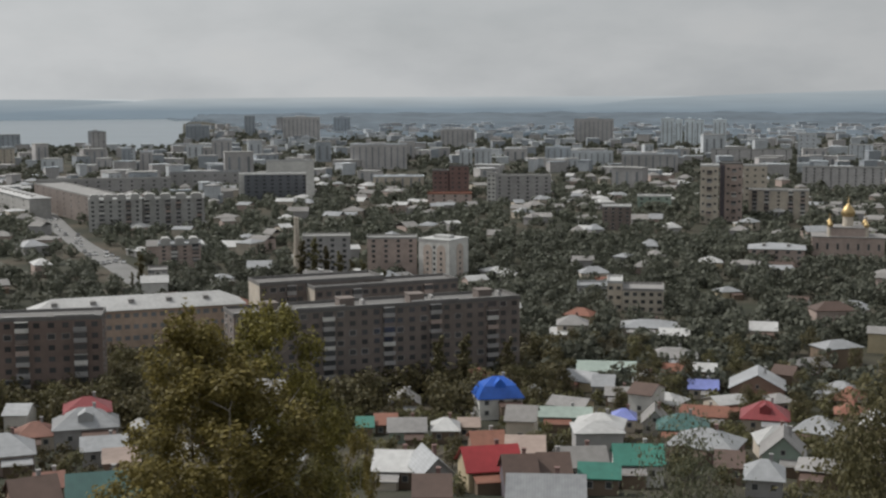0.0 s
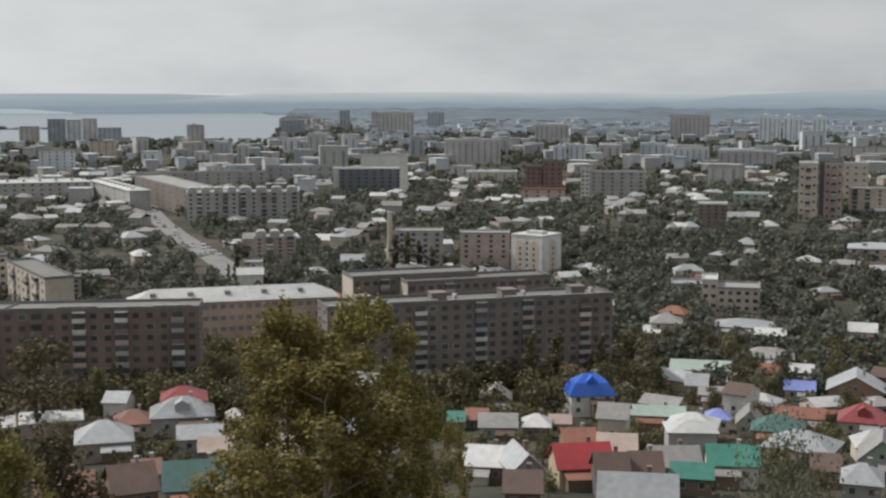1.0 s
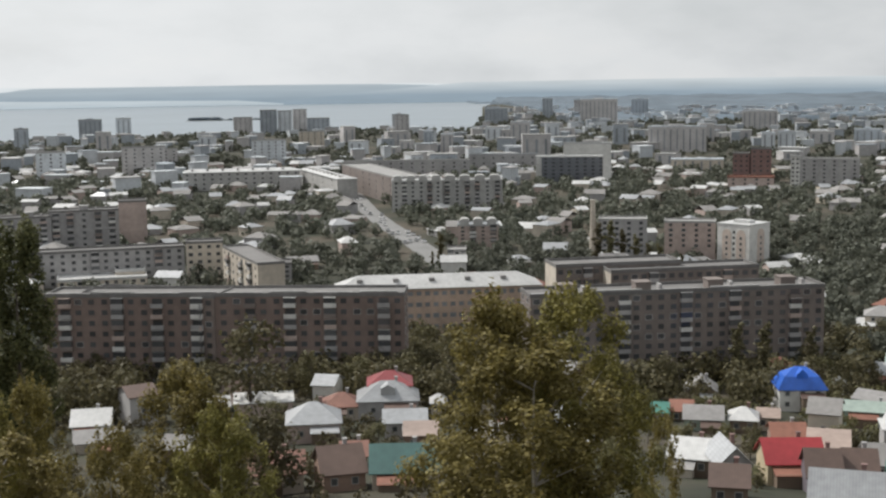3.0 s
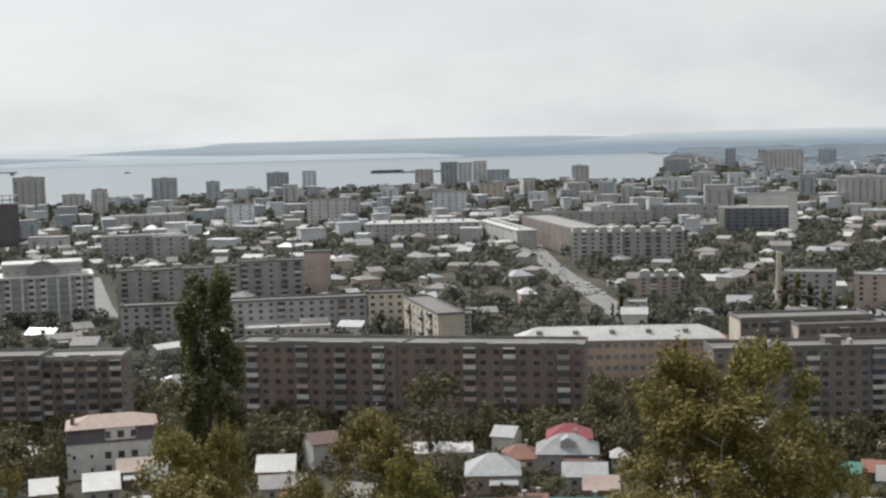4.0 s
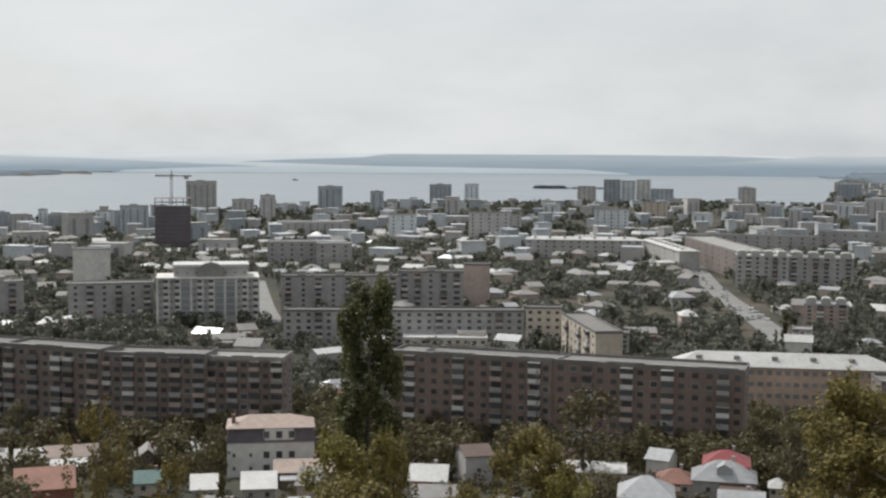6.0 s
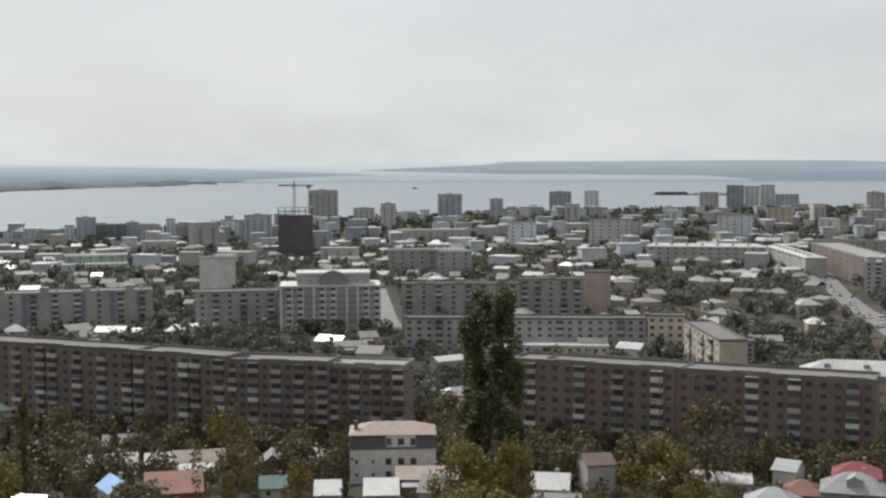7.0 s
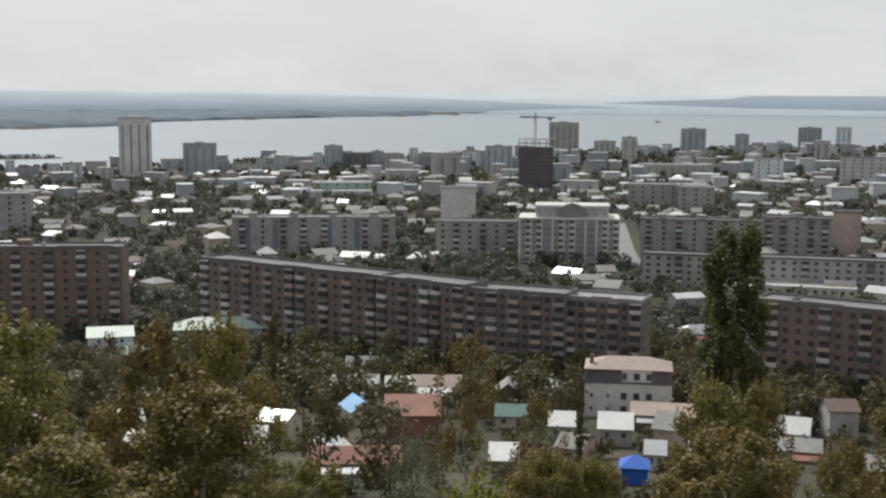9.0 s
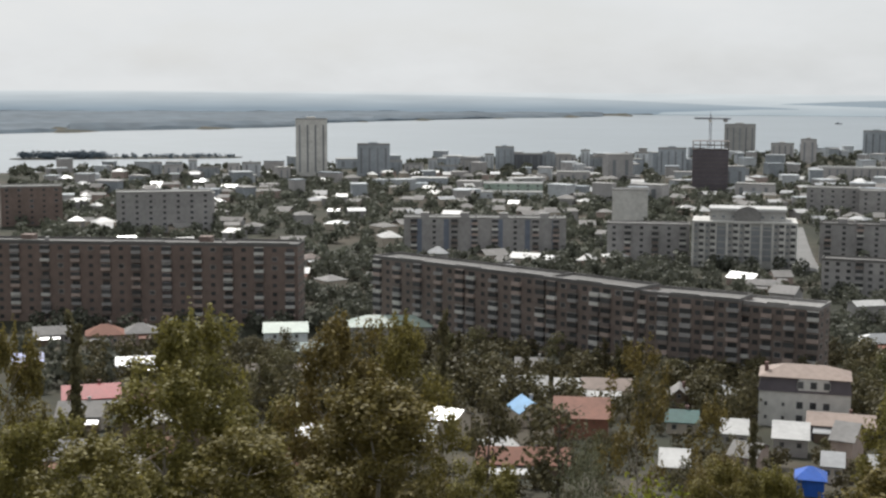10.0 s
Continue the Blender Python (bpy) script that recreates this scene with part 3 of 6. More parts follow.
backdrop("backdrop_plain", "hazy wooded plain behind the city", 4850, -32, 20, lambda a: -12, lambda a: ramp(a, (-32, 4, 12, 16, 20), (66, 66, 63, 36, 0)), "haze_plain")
backdrop("backdrop_hill", "long hazy blue-grey hill behind the city", 4840, -32, -4, lambda a: -12, lambda a: ramp(a, (-32, -19, -14, -11, -8.5, -6, -4), (92, 85, 74, 65, 54, 30, -8)), "haze_hill")


def woods_sheet(label, az0, az1, near, far, height):
    """The closed canopy of far woods, as one rough sheet."""
    k, rows = int((az1 - az0) * 6), 26
    verts, faces = [], []
    for j in range(rows + 1):
        for i in range(k + 1):
            a = az0 + (az1 - az0) * i / k
            n = near(a)
            r = n + (far - n) * (j / rows) ** 1.3 if n < far else far
            x, y = polar(a, r)
            h = height * (0.55 + 0.7 * noise.noise((x * 0.012, y * 0.012, 1.7))) if 0 < j else -3
            verts.append((x, y, land(x, y) + (max(2.5, h) if j else -3)))
    for j in range(rows):
        for i in range(k):
            p = j * (k + 1) + i
            faces.append((p, p + k + 1, p + k + 2, p + 1))
    me = bpy.data.meshes.new("distant_woods")
    me.from_pydata(verts, [], faces)
    me.materials.append(M["hazy_wood"])
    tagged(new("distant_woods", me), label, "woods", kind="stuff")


woods_sheet("haze-blue woods along the far river bank", 44.5, 84, lambda a: shore_far(a) - 15, 4840, 9)
woods_sheet("haze-blue woods behind the far city", -31, 12, lambda a: 2250 + 60 * sin(a) + max(0, a - 7.5) / 4.5 * 2500, 4830, 12)


def birch_lumps(seed, clumps, w):
    """Clumps of hanging twigs that fill an uneven crown; a few thin shoots stand out of its top."""
    rng = random.Random(seed)
    out = []
    for i in range(clumps):
        z = 0.04 + 0.9 * ((i + rng.random()) / clumps) ** 0.92
        a = rng.uniform(0, 2 * pi)
        lobe = 1 + 0.55 * noise.noise((1.7 * cos(a) + seed, 1.7 * sin(a), z * 4.5))
        reach = w * ramp(z, (0, 0.3, 0.55, 0.75, 0.88, 1.0), (0.85, 1.0, 1.0, 0.82, 0.58, 0.2)) * lobe
        q = reach * rng.uniform(0.15, 1.0) ** 0.6
        s = rng.uniform(0.032, 0.062) * (1.1 - 0.4 * z)
        out.append((q * cos(a), q * sin(a), z - 0.1 * (q / max(w, 0.01)) ** 2, s, s * rng.uniform(1.0, 1.7)))
    for i in range(10):
        a, q, z = rng.uniform(0, 2 * pi), rng.uniform(0, 0.3) * w, rng.uniform(0.86, 0.93)
        for k in range(3):
            out.append((q * cos(a), q * sin(a), z + 0.03 * k, 0.018 - 0.004 * k, 0.028))
    return out


# ---- tree kinds, one metre tall, set aside under the hill ----
def tree_kinds(name, label, leaf, count, mat, n, lump, w=0.85, base=0.22, bark="bark", trunk=0.022):
    kinds = []
    for i in range(n):
        lumps = birch_lumps(17 * i + lump, lump, w / 2) if bark == "birch_bark" else round_lumps(1.0, w, lump, 31 * i + lump, base)
        crown = crown_mesh("crown", lumps, leaf, count, mat, 7 * i + lump, 0.8 if bark == "birch_bark" else 1.0)
        kinds.append(make_tree(tree_trunk(1.0, trunk, i + lump, 0.13 if bark == "birch_bark" else 0.2, mat=bark), crown, label, "tree", name))
    return kinds


BROAD = tree_kinds("tree", "dark green broad-leaved tree with a dense rounded crown", 0.030, 900, "leaf", 5, 16)
BUSH = tree_kinds("bush", "low dark green garden bush or fruit tree", 0.045, 420, "leaf", 3, 10, 1.2, 0.05)
BIRCH = tree_kinds("birch", "yellowish green birch with thin drooping outer twigs", 0.0064, 31000, "birch_leaf", 3, 130, 0.46, 0.06, "birch_bark", 0.012)
THIN = tree_kinds("young_birch", "slim yellow-green young birch with an airy crown", 0.0075, 8000, "birch_leaf", 2, 50, 0.5, 0.08, "birch_bark", 0.01)
DARK = tree_kinds("tree", "dense dark olive tree on the near slope", 0.010, 20000, "leaf", 1, 60, 0.9, 0.06)
SILVER = tree_kinds("shrub", "silvery grey-green shrub with narrow leaves", 0.012, 15000, "silver_leaf", 1, 60, 1.5, 0.05)
BRIGHT = tree_kinds("shrub", "bright yellow-green shrub in the sun", 0.016, 4500, "bright_leaf", 1, 26, 1.4, 0.05)


def column_lumps(n, r, seed):
    rng = random.Random(seed)
    out = []
    for i in range(n):
        z = 0.08 + 0.89 * i / n
        k = r * (1 if z < 0.82 else math.sqrt(max(0.1, (1.0 - z) / 0.18))) * (0.85 + 0.15 * math.sin(z * 23))
        a, q = rng.uniform(0, 2 * pi), rng.uniform(0, 0.75) * k
        out.append((q * cos(a), q * sin(a), z, k * rng.uniform(0.45, 0.75), rng.uniform(0.035, 0.06)))
    return out


def plume_lumps(n, seed):
    """The steep plumes of a columnar poplar: tall narrow clumps, fullest above the middle."""
    rng = random.Random(seed)
    out = []
    for i in range(n):
        z = 0.06 + 0.90 * i / n
        a = rng.uniform(0, 2 * pi)
        reach = ramp(z, (0, 0.3, 0.55, 0.72, 0.86, 0.95), (0.055, 0.068, 0.080, 0.094, 0.080, 0.045)) * (1 + 0.4 * noise.noise((cos(a) * 1.5, sin(a) * 1.5, z * 9)))
        q = reach * rng.uniform(0.2, 1.0) ** 0.5
        s = rng.uniform(0.014, 0.026)
        out.append((q * cos(a), q * sin(a), z, s, s * rng.uniform(1.6, 2.6)))
    return out


POPLAR = [make_tree(tree_trunk(1.0, 0.014, 5, 0.06), crown_mesh("crown", plume_lumps(170, 4), 0.0052, 36000, "poplar_leaf", 3), "tall dark columnar poplar with a ragged outline", "tree", "poplar")]
SPIRE = [make_tree(tree_trunk(1.0, 0.02, 6, 0.05), crown_mesh("crown", column_lumps(26, 0.13, 9), 0.028, 900, "leaf", 5), "dark narrow poplar beside a block", "tree", "poplar")]


def scatter(kinds, n, az, r, h, seed, margin=1.5, wide=(0.85, 1.2)):
    """Up to n trees in a sector of the plan, clear of the buildings."""
    rng = random.Random(seed)
    for _ in range(n):
        a, q = rng.uniform(*az), math.sqrt(rng.uniform(r[0] ** 2, r[1] ** 2))
        x, y = polar(a, q)
        if free(x, y, margin):
            plant(rng.choice(kinds), x, y, rng.uniform(*h), rng.uniform(0, 360), wide=rng.uniform(*wide))


def scatter_houses(n, az, r, seed, size=(7, 14), windows=1, gap=9.0):
    rng = random.Random(seed)
    roofs = (("white_roof", "white metal"), ("tin_roof", "grey tin"), ("slate_roof", "pale slate"), ("old_slate", "dark slate"), ("rust_roof", "rusty"), ("white_roof", "white metal"), ("tin_roof", "shining tin"), ("slate_roof", "weathered slate"), ("brown_roof", "dark brown"))
    walls = (("cream", "cream plaster"), ("pink_panel", "pinkish brick"), ("concrete", "grey"), ("white_plaster", "white"), ("timber_wall", "dark timber"), ("yellow_plaster", "yellowish"))
    for _ in range(n):
        a, q = rng.uniform(*az), math.sqrt(rng.uniform(r[0] ** 2, r[1] ** 2))
        x, y = polar(a, q)
        w, d = rng.uniform(*size), rng.uniform(6, 10)
        if not free(x + w / 2, y, gap) or not free(x, y, gap):
            continue
        (rk, rn), (wk, wn_) = rng.choice(roofs), rng.choice(walls)
        h = rng.choice((3.0, 3.2, 5.8, 6.2))
        house("low %s house with a %s roof" % (wn_, rn), x, y, land(x, y), w, d, h, rng.uniform(1.2, 2.6), rng.uniform(-35, 35) + a, rng.choice(("gable", "hip", "hip", "gable")), wk, rk, chimney=False, windows=windows, yard=2)


def far_block(x, y, w, d, h, turn, wall, label):
    """A far house front: walls, flat roof and bands of windows."""
    root = thing("city_block", place(x, y, land(x, y), turn), label, "building")
    FOOT.append((x, y, turn, w, d))
    part("wall", boxes((0, w, 0, d, -2, h)), wall, root)
    part("roof", boxes((-0.3, w + 0.3, -0.3, d + 0.3, h, h + 0.6)), "white_roof" if h < 9 else "pale_bitumen", root)
    n = max(2, round(w / 10))
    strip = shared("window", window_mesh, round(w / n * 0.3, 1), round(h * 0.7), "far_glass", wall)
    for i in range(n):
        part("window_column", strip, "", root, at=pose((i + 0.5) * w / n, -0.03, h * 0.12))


def scatter_city(n, az, r, h, seed):
    rng = random.Random(seed)
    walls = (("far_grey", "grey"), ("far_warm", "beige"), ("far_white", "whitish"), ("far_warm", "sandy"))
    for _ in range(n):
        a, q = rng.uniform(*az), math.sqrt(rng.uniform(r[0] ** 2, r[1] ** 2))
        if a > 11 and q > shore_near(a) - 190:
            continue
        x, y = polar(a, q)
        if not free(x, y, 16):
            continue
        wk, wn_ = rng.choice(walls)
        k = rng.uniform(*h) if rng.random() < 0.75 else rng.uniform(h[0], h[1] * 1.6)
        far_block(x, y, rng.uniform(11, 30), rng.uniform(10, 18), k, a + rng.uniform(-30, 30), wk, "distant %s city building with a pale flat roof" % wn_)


def tree_mass(label, n, az, r, size, seed, leaves=26, leaf=0.4, mat="hazy_leaf", tall=0.6):
    """Crowns too far and too many to count, as one mesh of leaf clumps."""
    rng = np.random.default_rng(seed)
    pr = random.Random(seed)
    lumps = []
    for _ in range(n):
        a, q = pr.uniform(*az), math.sqrt(pr.uniform(r[0] ** 2, r[1] ** 2))
        if a > 11 and q > shore_near(a) - 40:
            continue
        x, y = polar(a, q)
        if noise.noise((x * 0.012, y * 0.012, 5.0)) > -0.55 and free(x, y, 1.5):
            s = pr.uniform(*size)
            lumps.append((x, y, land(x, y) + s * tall, s * 0.72, s * tall))
    lumps = np.array(lumps)
    count = len(lumps) * leaves
    L = np.repeat(lumps, leaves, 0)
    d = rng.normal(size=(count, 3))
    d /= np.linalg.norm(d, axis=1)[:, None]
    c = L[:, :3] + d * rng.uniform(0.55, 1.08, (count, 1)) * L[:, [3, 3, 4]]
    n_ = d + rng.normal(size=(count, 3)) * 0.5
    u = np.cross(n_, rng.normal(size=(count, 3)))
    u /= np.linalg.norm(u, axis=1)[:, None]
    v = np.cross(n_, u)
    v /= np.linalg.norm(v, axis=1)[:, None]
    s = L[:, 3:4] * rng.uniform(0.75, 1.25, (count, 1)) * leaf
    quad = np.stack([c - u * s, c - v * s, c + u * s, c + v * s], 1).reshape(-1, 3)
    me = bpy.data.meshes.new("tree_mass")
    me.from_pydata(quad.tolist(), [], np.arange(count * 4).reshape(-1, 4).tolist())
    me.materials.append(M[mat])
    tagged(new("distant_trees", me), label, "trees", kind="stuff")


def house_mass(label, n, az, r, h, seed, size=(10, 40), gap=12, low=False):
    """Houses too far and too many to count, as one mesh; low: cottages with pitched roofs."""
    rng = random.Random(seed)
    bm = bmesh.new()
    for _ in range(n):
        a, q = rng.uniform(*az), math.sqrt(rng.uniform(r[0] ** 2, r[1] ** 2))
        if a > 10.6 and q > shore_near(a) - 120:
            continue
        x, y = polar(a, q)
        if not free(x, y, gap):
            continue
        w, d, k, t = rng.uniform(*size), rng.uniform(7, 14), rng.uniform(*h), rng.choice((0, 1, 2))
        m = pose(x, y, land(x, y), 0, 0, a + rng.uniform(-35, 35))
        v = box(bm, 0, w, 0, d, -2, k, t)
        if low:
            start = len(bm.verts)
            pitched(bm, w, d, k, rng.uniform(1.2, 2.6), rng.choice(("hip", "gable")))
            bm.verts.ensure_lookup_table()
            extra = [bm.verts[i] for i in range(start, len(bm.verts))]
            top = rng.choice((3, 4, 5, 5))
            for f in {f for e in extra for f in e.link_faces}:
                f.material_index = top
            v = v + extra
        else:
            v = v + box(bm, -0.4, w + 0.4, -0.4, d + 0.4, k, k + 0.8, rng.choice((3, 3, 0, 1)))
        for corner in v:
            corner.co = m @ corner.co
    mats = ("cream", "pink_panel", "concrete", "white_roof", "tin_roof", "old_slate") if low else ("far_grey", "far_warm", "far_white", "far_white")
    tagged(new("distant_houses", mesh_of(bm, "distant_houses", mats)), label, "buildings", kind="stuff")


# ---- single buildings of their own shape ----


def guest_house(x, y, z, w, turn):
    """White guest house with a dark mansard storey and a tan roof."""
    root = thing("guest_house", place(x, y, z, turn), "white four-storey guest house with maroon mansard and tan roof", "guest house")
    d, h = 11.0, 8.2
    FOOT.append((x + 24 * sin(radians(turn)), y - 24 * cos(radians(turn)), turn, w, d + 24))
    part("wall", boxes((0, w, 0, d, -3, h)), "white_plaster", root)
    bm = bmesh.new()
    for z0, z1, o0, o1 in ((h, h + 3.4, 0.25, -0.45),):
        a = [bm.verts.new(p) for p in ((-o0, -o0, z0), (w + o0, -o0, z0), (w + o0, d + o0, z0), (-o0, d + o0, z0))]
        b = [bm.verts.new(p) for p in ((-o1, -o1, z1), (w + o1, -o1, z1), (w + o1, d + o1, z1), (-o1, d + o1, z1))]
        for i in range(4):
            bm.faces.new((a[i], a[(i + 1) % 4], b[(i + 1) % 4], b[i]))
        bm.faces.new(b)
        bm.faces.new(a[::-1])
    part("mansard", bm, "dark_frame", root, "maroon mansard storey")
    bm = bmesh.new()
    pitched(bm, w - 0.6, d - 0.6, h + 3.3, 2.0, "hip", 0.5)
    bmesh.ops.translate(bm, verts=bm.verts, vec=(0.3, 0.3, 0))
    part("roof", bm, "tan_roof", root)
    part("dormer", boxes((w * 0.43, w * 0.76, -0.15, 3, h + 0.1, h + 3.3)), "white_plaster", root)
    part("chimney", boxes((1.0, 1.9, 3, 3.9, h + 3, h + 6.0)), "red_brick", root)
    wm = shared("window", window_mesh, 1.5, 1.7, "glass", "white_frame")
    for f in range(3):
        for i in range(3):
            part("window", wm, "", root, at=pose(w * (0.45 + 0.145 * i), -0.2 if f == 2 else -0.02, 1.3 + 3.1 * f if f < 2 else h + 0.9))
    sm = shared("window", window_mesh, 0.7, 0.9, "glass", "white_frame")
    for f in range(2):
        for i in range(2):
            part("window", sm, "", root, at=pose(w * (0.08 + 0.19 * i), -0.02, 1.7 + 3.1 * f))


def grand_house(x, y, z, w, h, turn):
    """Pale apartment palace: pilasters, tall glazed bays, a set-back top storey under a pediment."""
    root = thing("grand_apartment_house", place(x, y, z, turn), "pale stone apartment complex with tall glazed bays and pediment", "apartment block")
    d, n = 22.0, 7
    FOOT.append((x, y, turn, w, d))
    part("wall", boxes((0, w, 0, d, -2, h)), "pale_stone", root)
    part("cornice", boxes((-0.5, w + 0.5, -0.9, d + 0.5, h, h + 0.7)), "white_plaster", root)
    fh = h / n
    wm = shared("window", window_mesh, 1.8, 1.4, "far_glass", "white_plaster")
    for i in range(9):
        cx = (i + 0.5) * w / 9
        part("pilaster", boxes((cx - w / 18 - 0.5, cx - w / 18 + 0.5, -0.7, 0.1, 0, h)), "white_plaster", root)
        if i in (2, 5, 6):
            bay = part("glazed_bay", boxes((cx - w / 18 + 0.6, cx + w / 18 - 0.6, -0.25, 0.1, fh * 1.2, h - fh * 0.6)), "far_glass", root, "tall grey glazed bay")
            for f in range(2, n):
                part("transom", boxes((cx - w / 18 + 0.55, cx + w / 18 - 0.55, -0.42, -0.2, f * fh - 0.25, f * fh + 0.25)), "pale_stone", bay)
        else:
            for f in range(n):
                part("window", wm, "", root, at=pose(cx - 1.2, -0.04, f * fh + 0.8))
                part("balcony", shared("balcony", balcony_mesh, 2.2, True, "white_plaster"), "", root, at=pose(cx + 1.3, 0, f * fh + 0.1))
    part("pilaster", boxes((w - 0.5, w + 0.5, -0.7, 0.1, 0, h)), "white_plaster", root)
    top = part("top_storey", boxes((w * 0.16, w * 0.9, 3, d - 3, h + 0.7, h + 5.2)), "pale_stone", root)
    part("roof", boxes((w * 0.15, w * 0.91, 2.4, d - 2.4, h + 5.2, h + 6.3)), "white_roof", root)
    bm = bmesh.new()
    prism(bm, ((w * 0.40, h + 0.7), (w * 0.66, h + 0.7), (w * 0.66, h + 4.6), (w * 0.60, h + 6.6), (w * 0.53, h + 7.4), (w * 0.46, h + 6.6), (w * 0.40, h + 4.6)), 1.2, 6)
    part("pediment", bm, "slate_roof", root, "grey arched gable")
    for i in range(8):
        part("window", wm, "", top, at=pose(w * (0.2 + 0.095 * i), 2.96, h + 1.8))


def arched_tower(x, y, z, w, d, h, turn):
    """White tower with tall peach panels under round arches on two faces."""
    root = thing("apartment_tower", place(x, y, z, turn), "white nine-storey tower with peach panels under round arches", "apartment block")
    FOOT.append((x, y, turn, w, d))
    part("wall", boxes((0, w, 0, d, -3, h)), "white_plaster", root)
    part("roof", boxes((-0.2, w + 0.2, -0.2, d + 0.2, h, h + 0.5), (w * 0.3, w * 0.8, d * 0.3, d * 0.6, h + 0.5, h + 1.8)), "white_roof", root)
    wm = shared("window", window_mesh, 1.3, 1.4, "glass", "white_frame")

    def panel(cx, half, m):
        bm = bmesh.new()
        arch = [(cx + half * cos(pi * k / 8), h - 4.6 + half * sin(pi * k / 8)) for k in range(9)]
        prism(bm, [(cx - half, 1.0), (cx + half, 1.0)] + arch, -0.12, 0.05)
        bmesh.ops.transform(bm, matrix=m, verts=bm.verts)
        p = part("panel", bm, "peach_panel", root, "peach panel under a round arch")
        for f in range(6):
            part("window", wm, "", p, at=m @ pose(cx, -0.15, 1.6 + f * 2.6))

    side = pose(w, 0, 0, 0, 0, 90)
    for cx in (w * 0.3, w * 0.74):
        panel(cx, 2.4, pose(0, 0, 0))
    panel(d * 0.55, 2.8, side)
    for f in range(7):
        part("window", wm, "", root, at=pose(w * 0.52, -0.02, 1.6 + f * 2.6))


def church(x, y, z, turn):
    root = thing("church", place(x, y, z, turn), "pale stone church with five gilded onion domes", "church")
    FOOT.append((x + 40 * sin(radians(turn)), y - 40 * cos(radians(turn)), turn, 34, 60))
    part("wall", boxes((0, 34, 0, 20, -2, 9.0), (9, 25, 2, 18, 9.0, 13.5)), "pink_panel", root)
    part("roof", boxes((-0.4, 34.4, -0.4, 20.4, 9.0, 9.4), (8.6, 25.4, 1.6, 18.4, 13.5, 13.9)), "slate_roof", root)

    def dome(cx, cy, z0, r, drum):
        bm = bmesh.new()
        lathe(bm, ((r * 0.8, z0), (r * 0.8, z0 + drum)), 14, cx, cy)
        d = part("drum", bm, "cream", root)
        bm = bmesh.new()
        t = z0 + drum
        lathe(bm, [(r * q, t + r * k) for q, k in ((0.82, 0), (1.02, 0.35), (1.06, 0.7), (0.9, 1.15), (0.6, 1.55), (0.28, 1.85), (0.08, 2.15), (0.03, 2.9))], 16, cx, cy)
        o = part("dome", bm, "gold", d, "gilded onion dome")
        part("cross", boxes((cx - 0.1, cx + 0.1, cy - 0.1, cy + 0.1, t + r * 2.6, t + r * 2.6 + 2.2), (cx - 0.7, cx + 0.7, cy - 0.1, cy + 0.1, t + r * 2.6 + 1.2, t + r * 2.6 + 1.45)), "gold", d)
        me = o.data
        me.polygons.foreach_set("use_smooth", [True] * len(me.polygons))

    dome(17, 10, 13.5, 3.2, 5.0)
    for cx, cy in ((8.5, 3), (25.5, 3), (8.5, 17), (25.5, 17)):
        dome(cx, cy, 9.4, 1.35, 4.6)
    wm = shared("window", window_mesh, 1.2, 3.2, "glass", "white_frame")
    for i in range(7):
        part("window", wm, "", root, at=pose(2.6 + i * 4.8, -0.02, 3.0))


def crane(x, y, z, turn, h):
    root = thing("tower_crane", place(x, y, z, turn), "slender grey tower crane over a building site", "crane")
    bm = bmesh.new()
    for sx in (-0.8, 0.8):
        for sy in (-0.8, 0.8):
            box(bm, sx - 0.22, sx + 0.22, sy - 0.22, sy + 0.22, -1, h)
    for i in range(int(h / 3)):
        limb(bm, (-0.8, -0.8, i * 3), (0.8, -0.8, i * 3 + 3), 0.14, 0.14, 4)
    part("mast", bm, "steel", root)
    part("jib", boxes((-13, 2, -0.6, 0.6, h, h + 1.3)), "steel", root)
    part("counter_jib", boxes((2, 16, -0.6, 0.6, h, h + 1.0)), "steel", root)
    part("counterweight", boxes((10, 13.5, -1, 1, h - 2.2, h)), "concrete", root)
    part("cab", boxes((-1.6, 0.9, -1.6, -0.7, h - 2.4, h - 0.2)), "white_plaster", root)
    bm = bmesh.new()
    limb(bm, (0, 0, h), (0, 0, h + 6), 0.7, 0.1, 4)
    part("apex", bm, "steel", root)


def shell_building(x, y, z, w, d, h, turn):
    """A tower under construction: slabs, columns and a dark infill."""
    root = thing("unfinished_tower", place(x, y, z, turn), "unfinished dark brick tower with open top floors", "building site")
    FOOT.append((x, y, turn, w, d))
    part("wall", boxes((0.4, w - 0.4, 0.4, d - 0.4, -2, h - 7)), "dark_frame", root)
    n = int(h / 3.3)
    for i in range(n + 1):
        part("floor_slab", boxes((0, w, 0, d, i * h / n - 0.25, i * h / n)), "grey_panel", root)
    for i in range(6):
        for yy in (0.3, d - 0.8):
            px = 0.3 + i * (w - 1.1) / 5
            part("column", boxes((px, px + 0.5, yy, yy + 0.5, h - 7, h - 0.25)), "grey_panel", root)


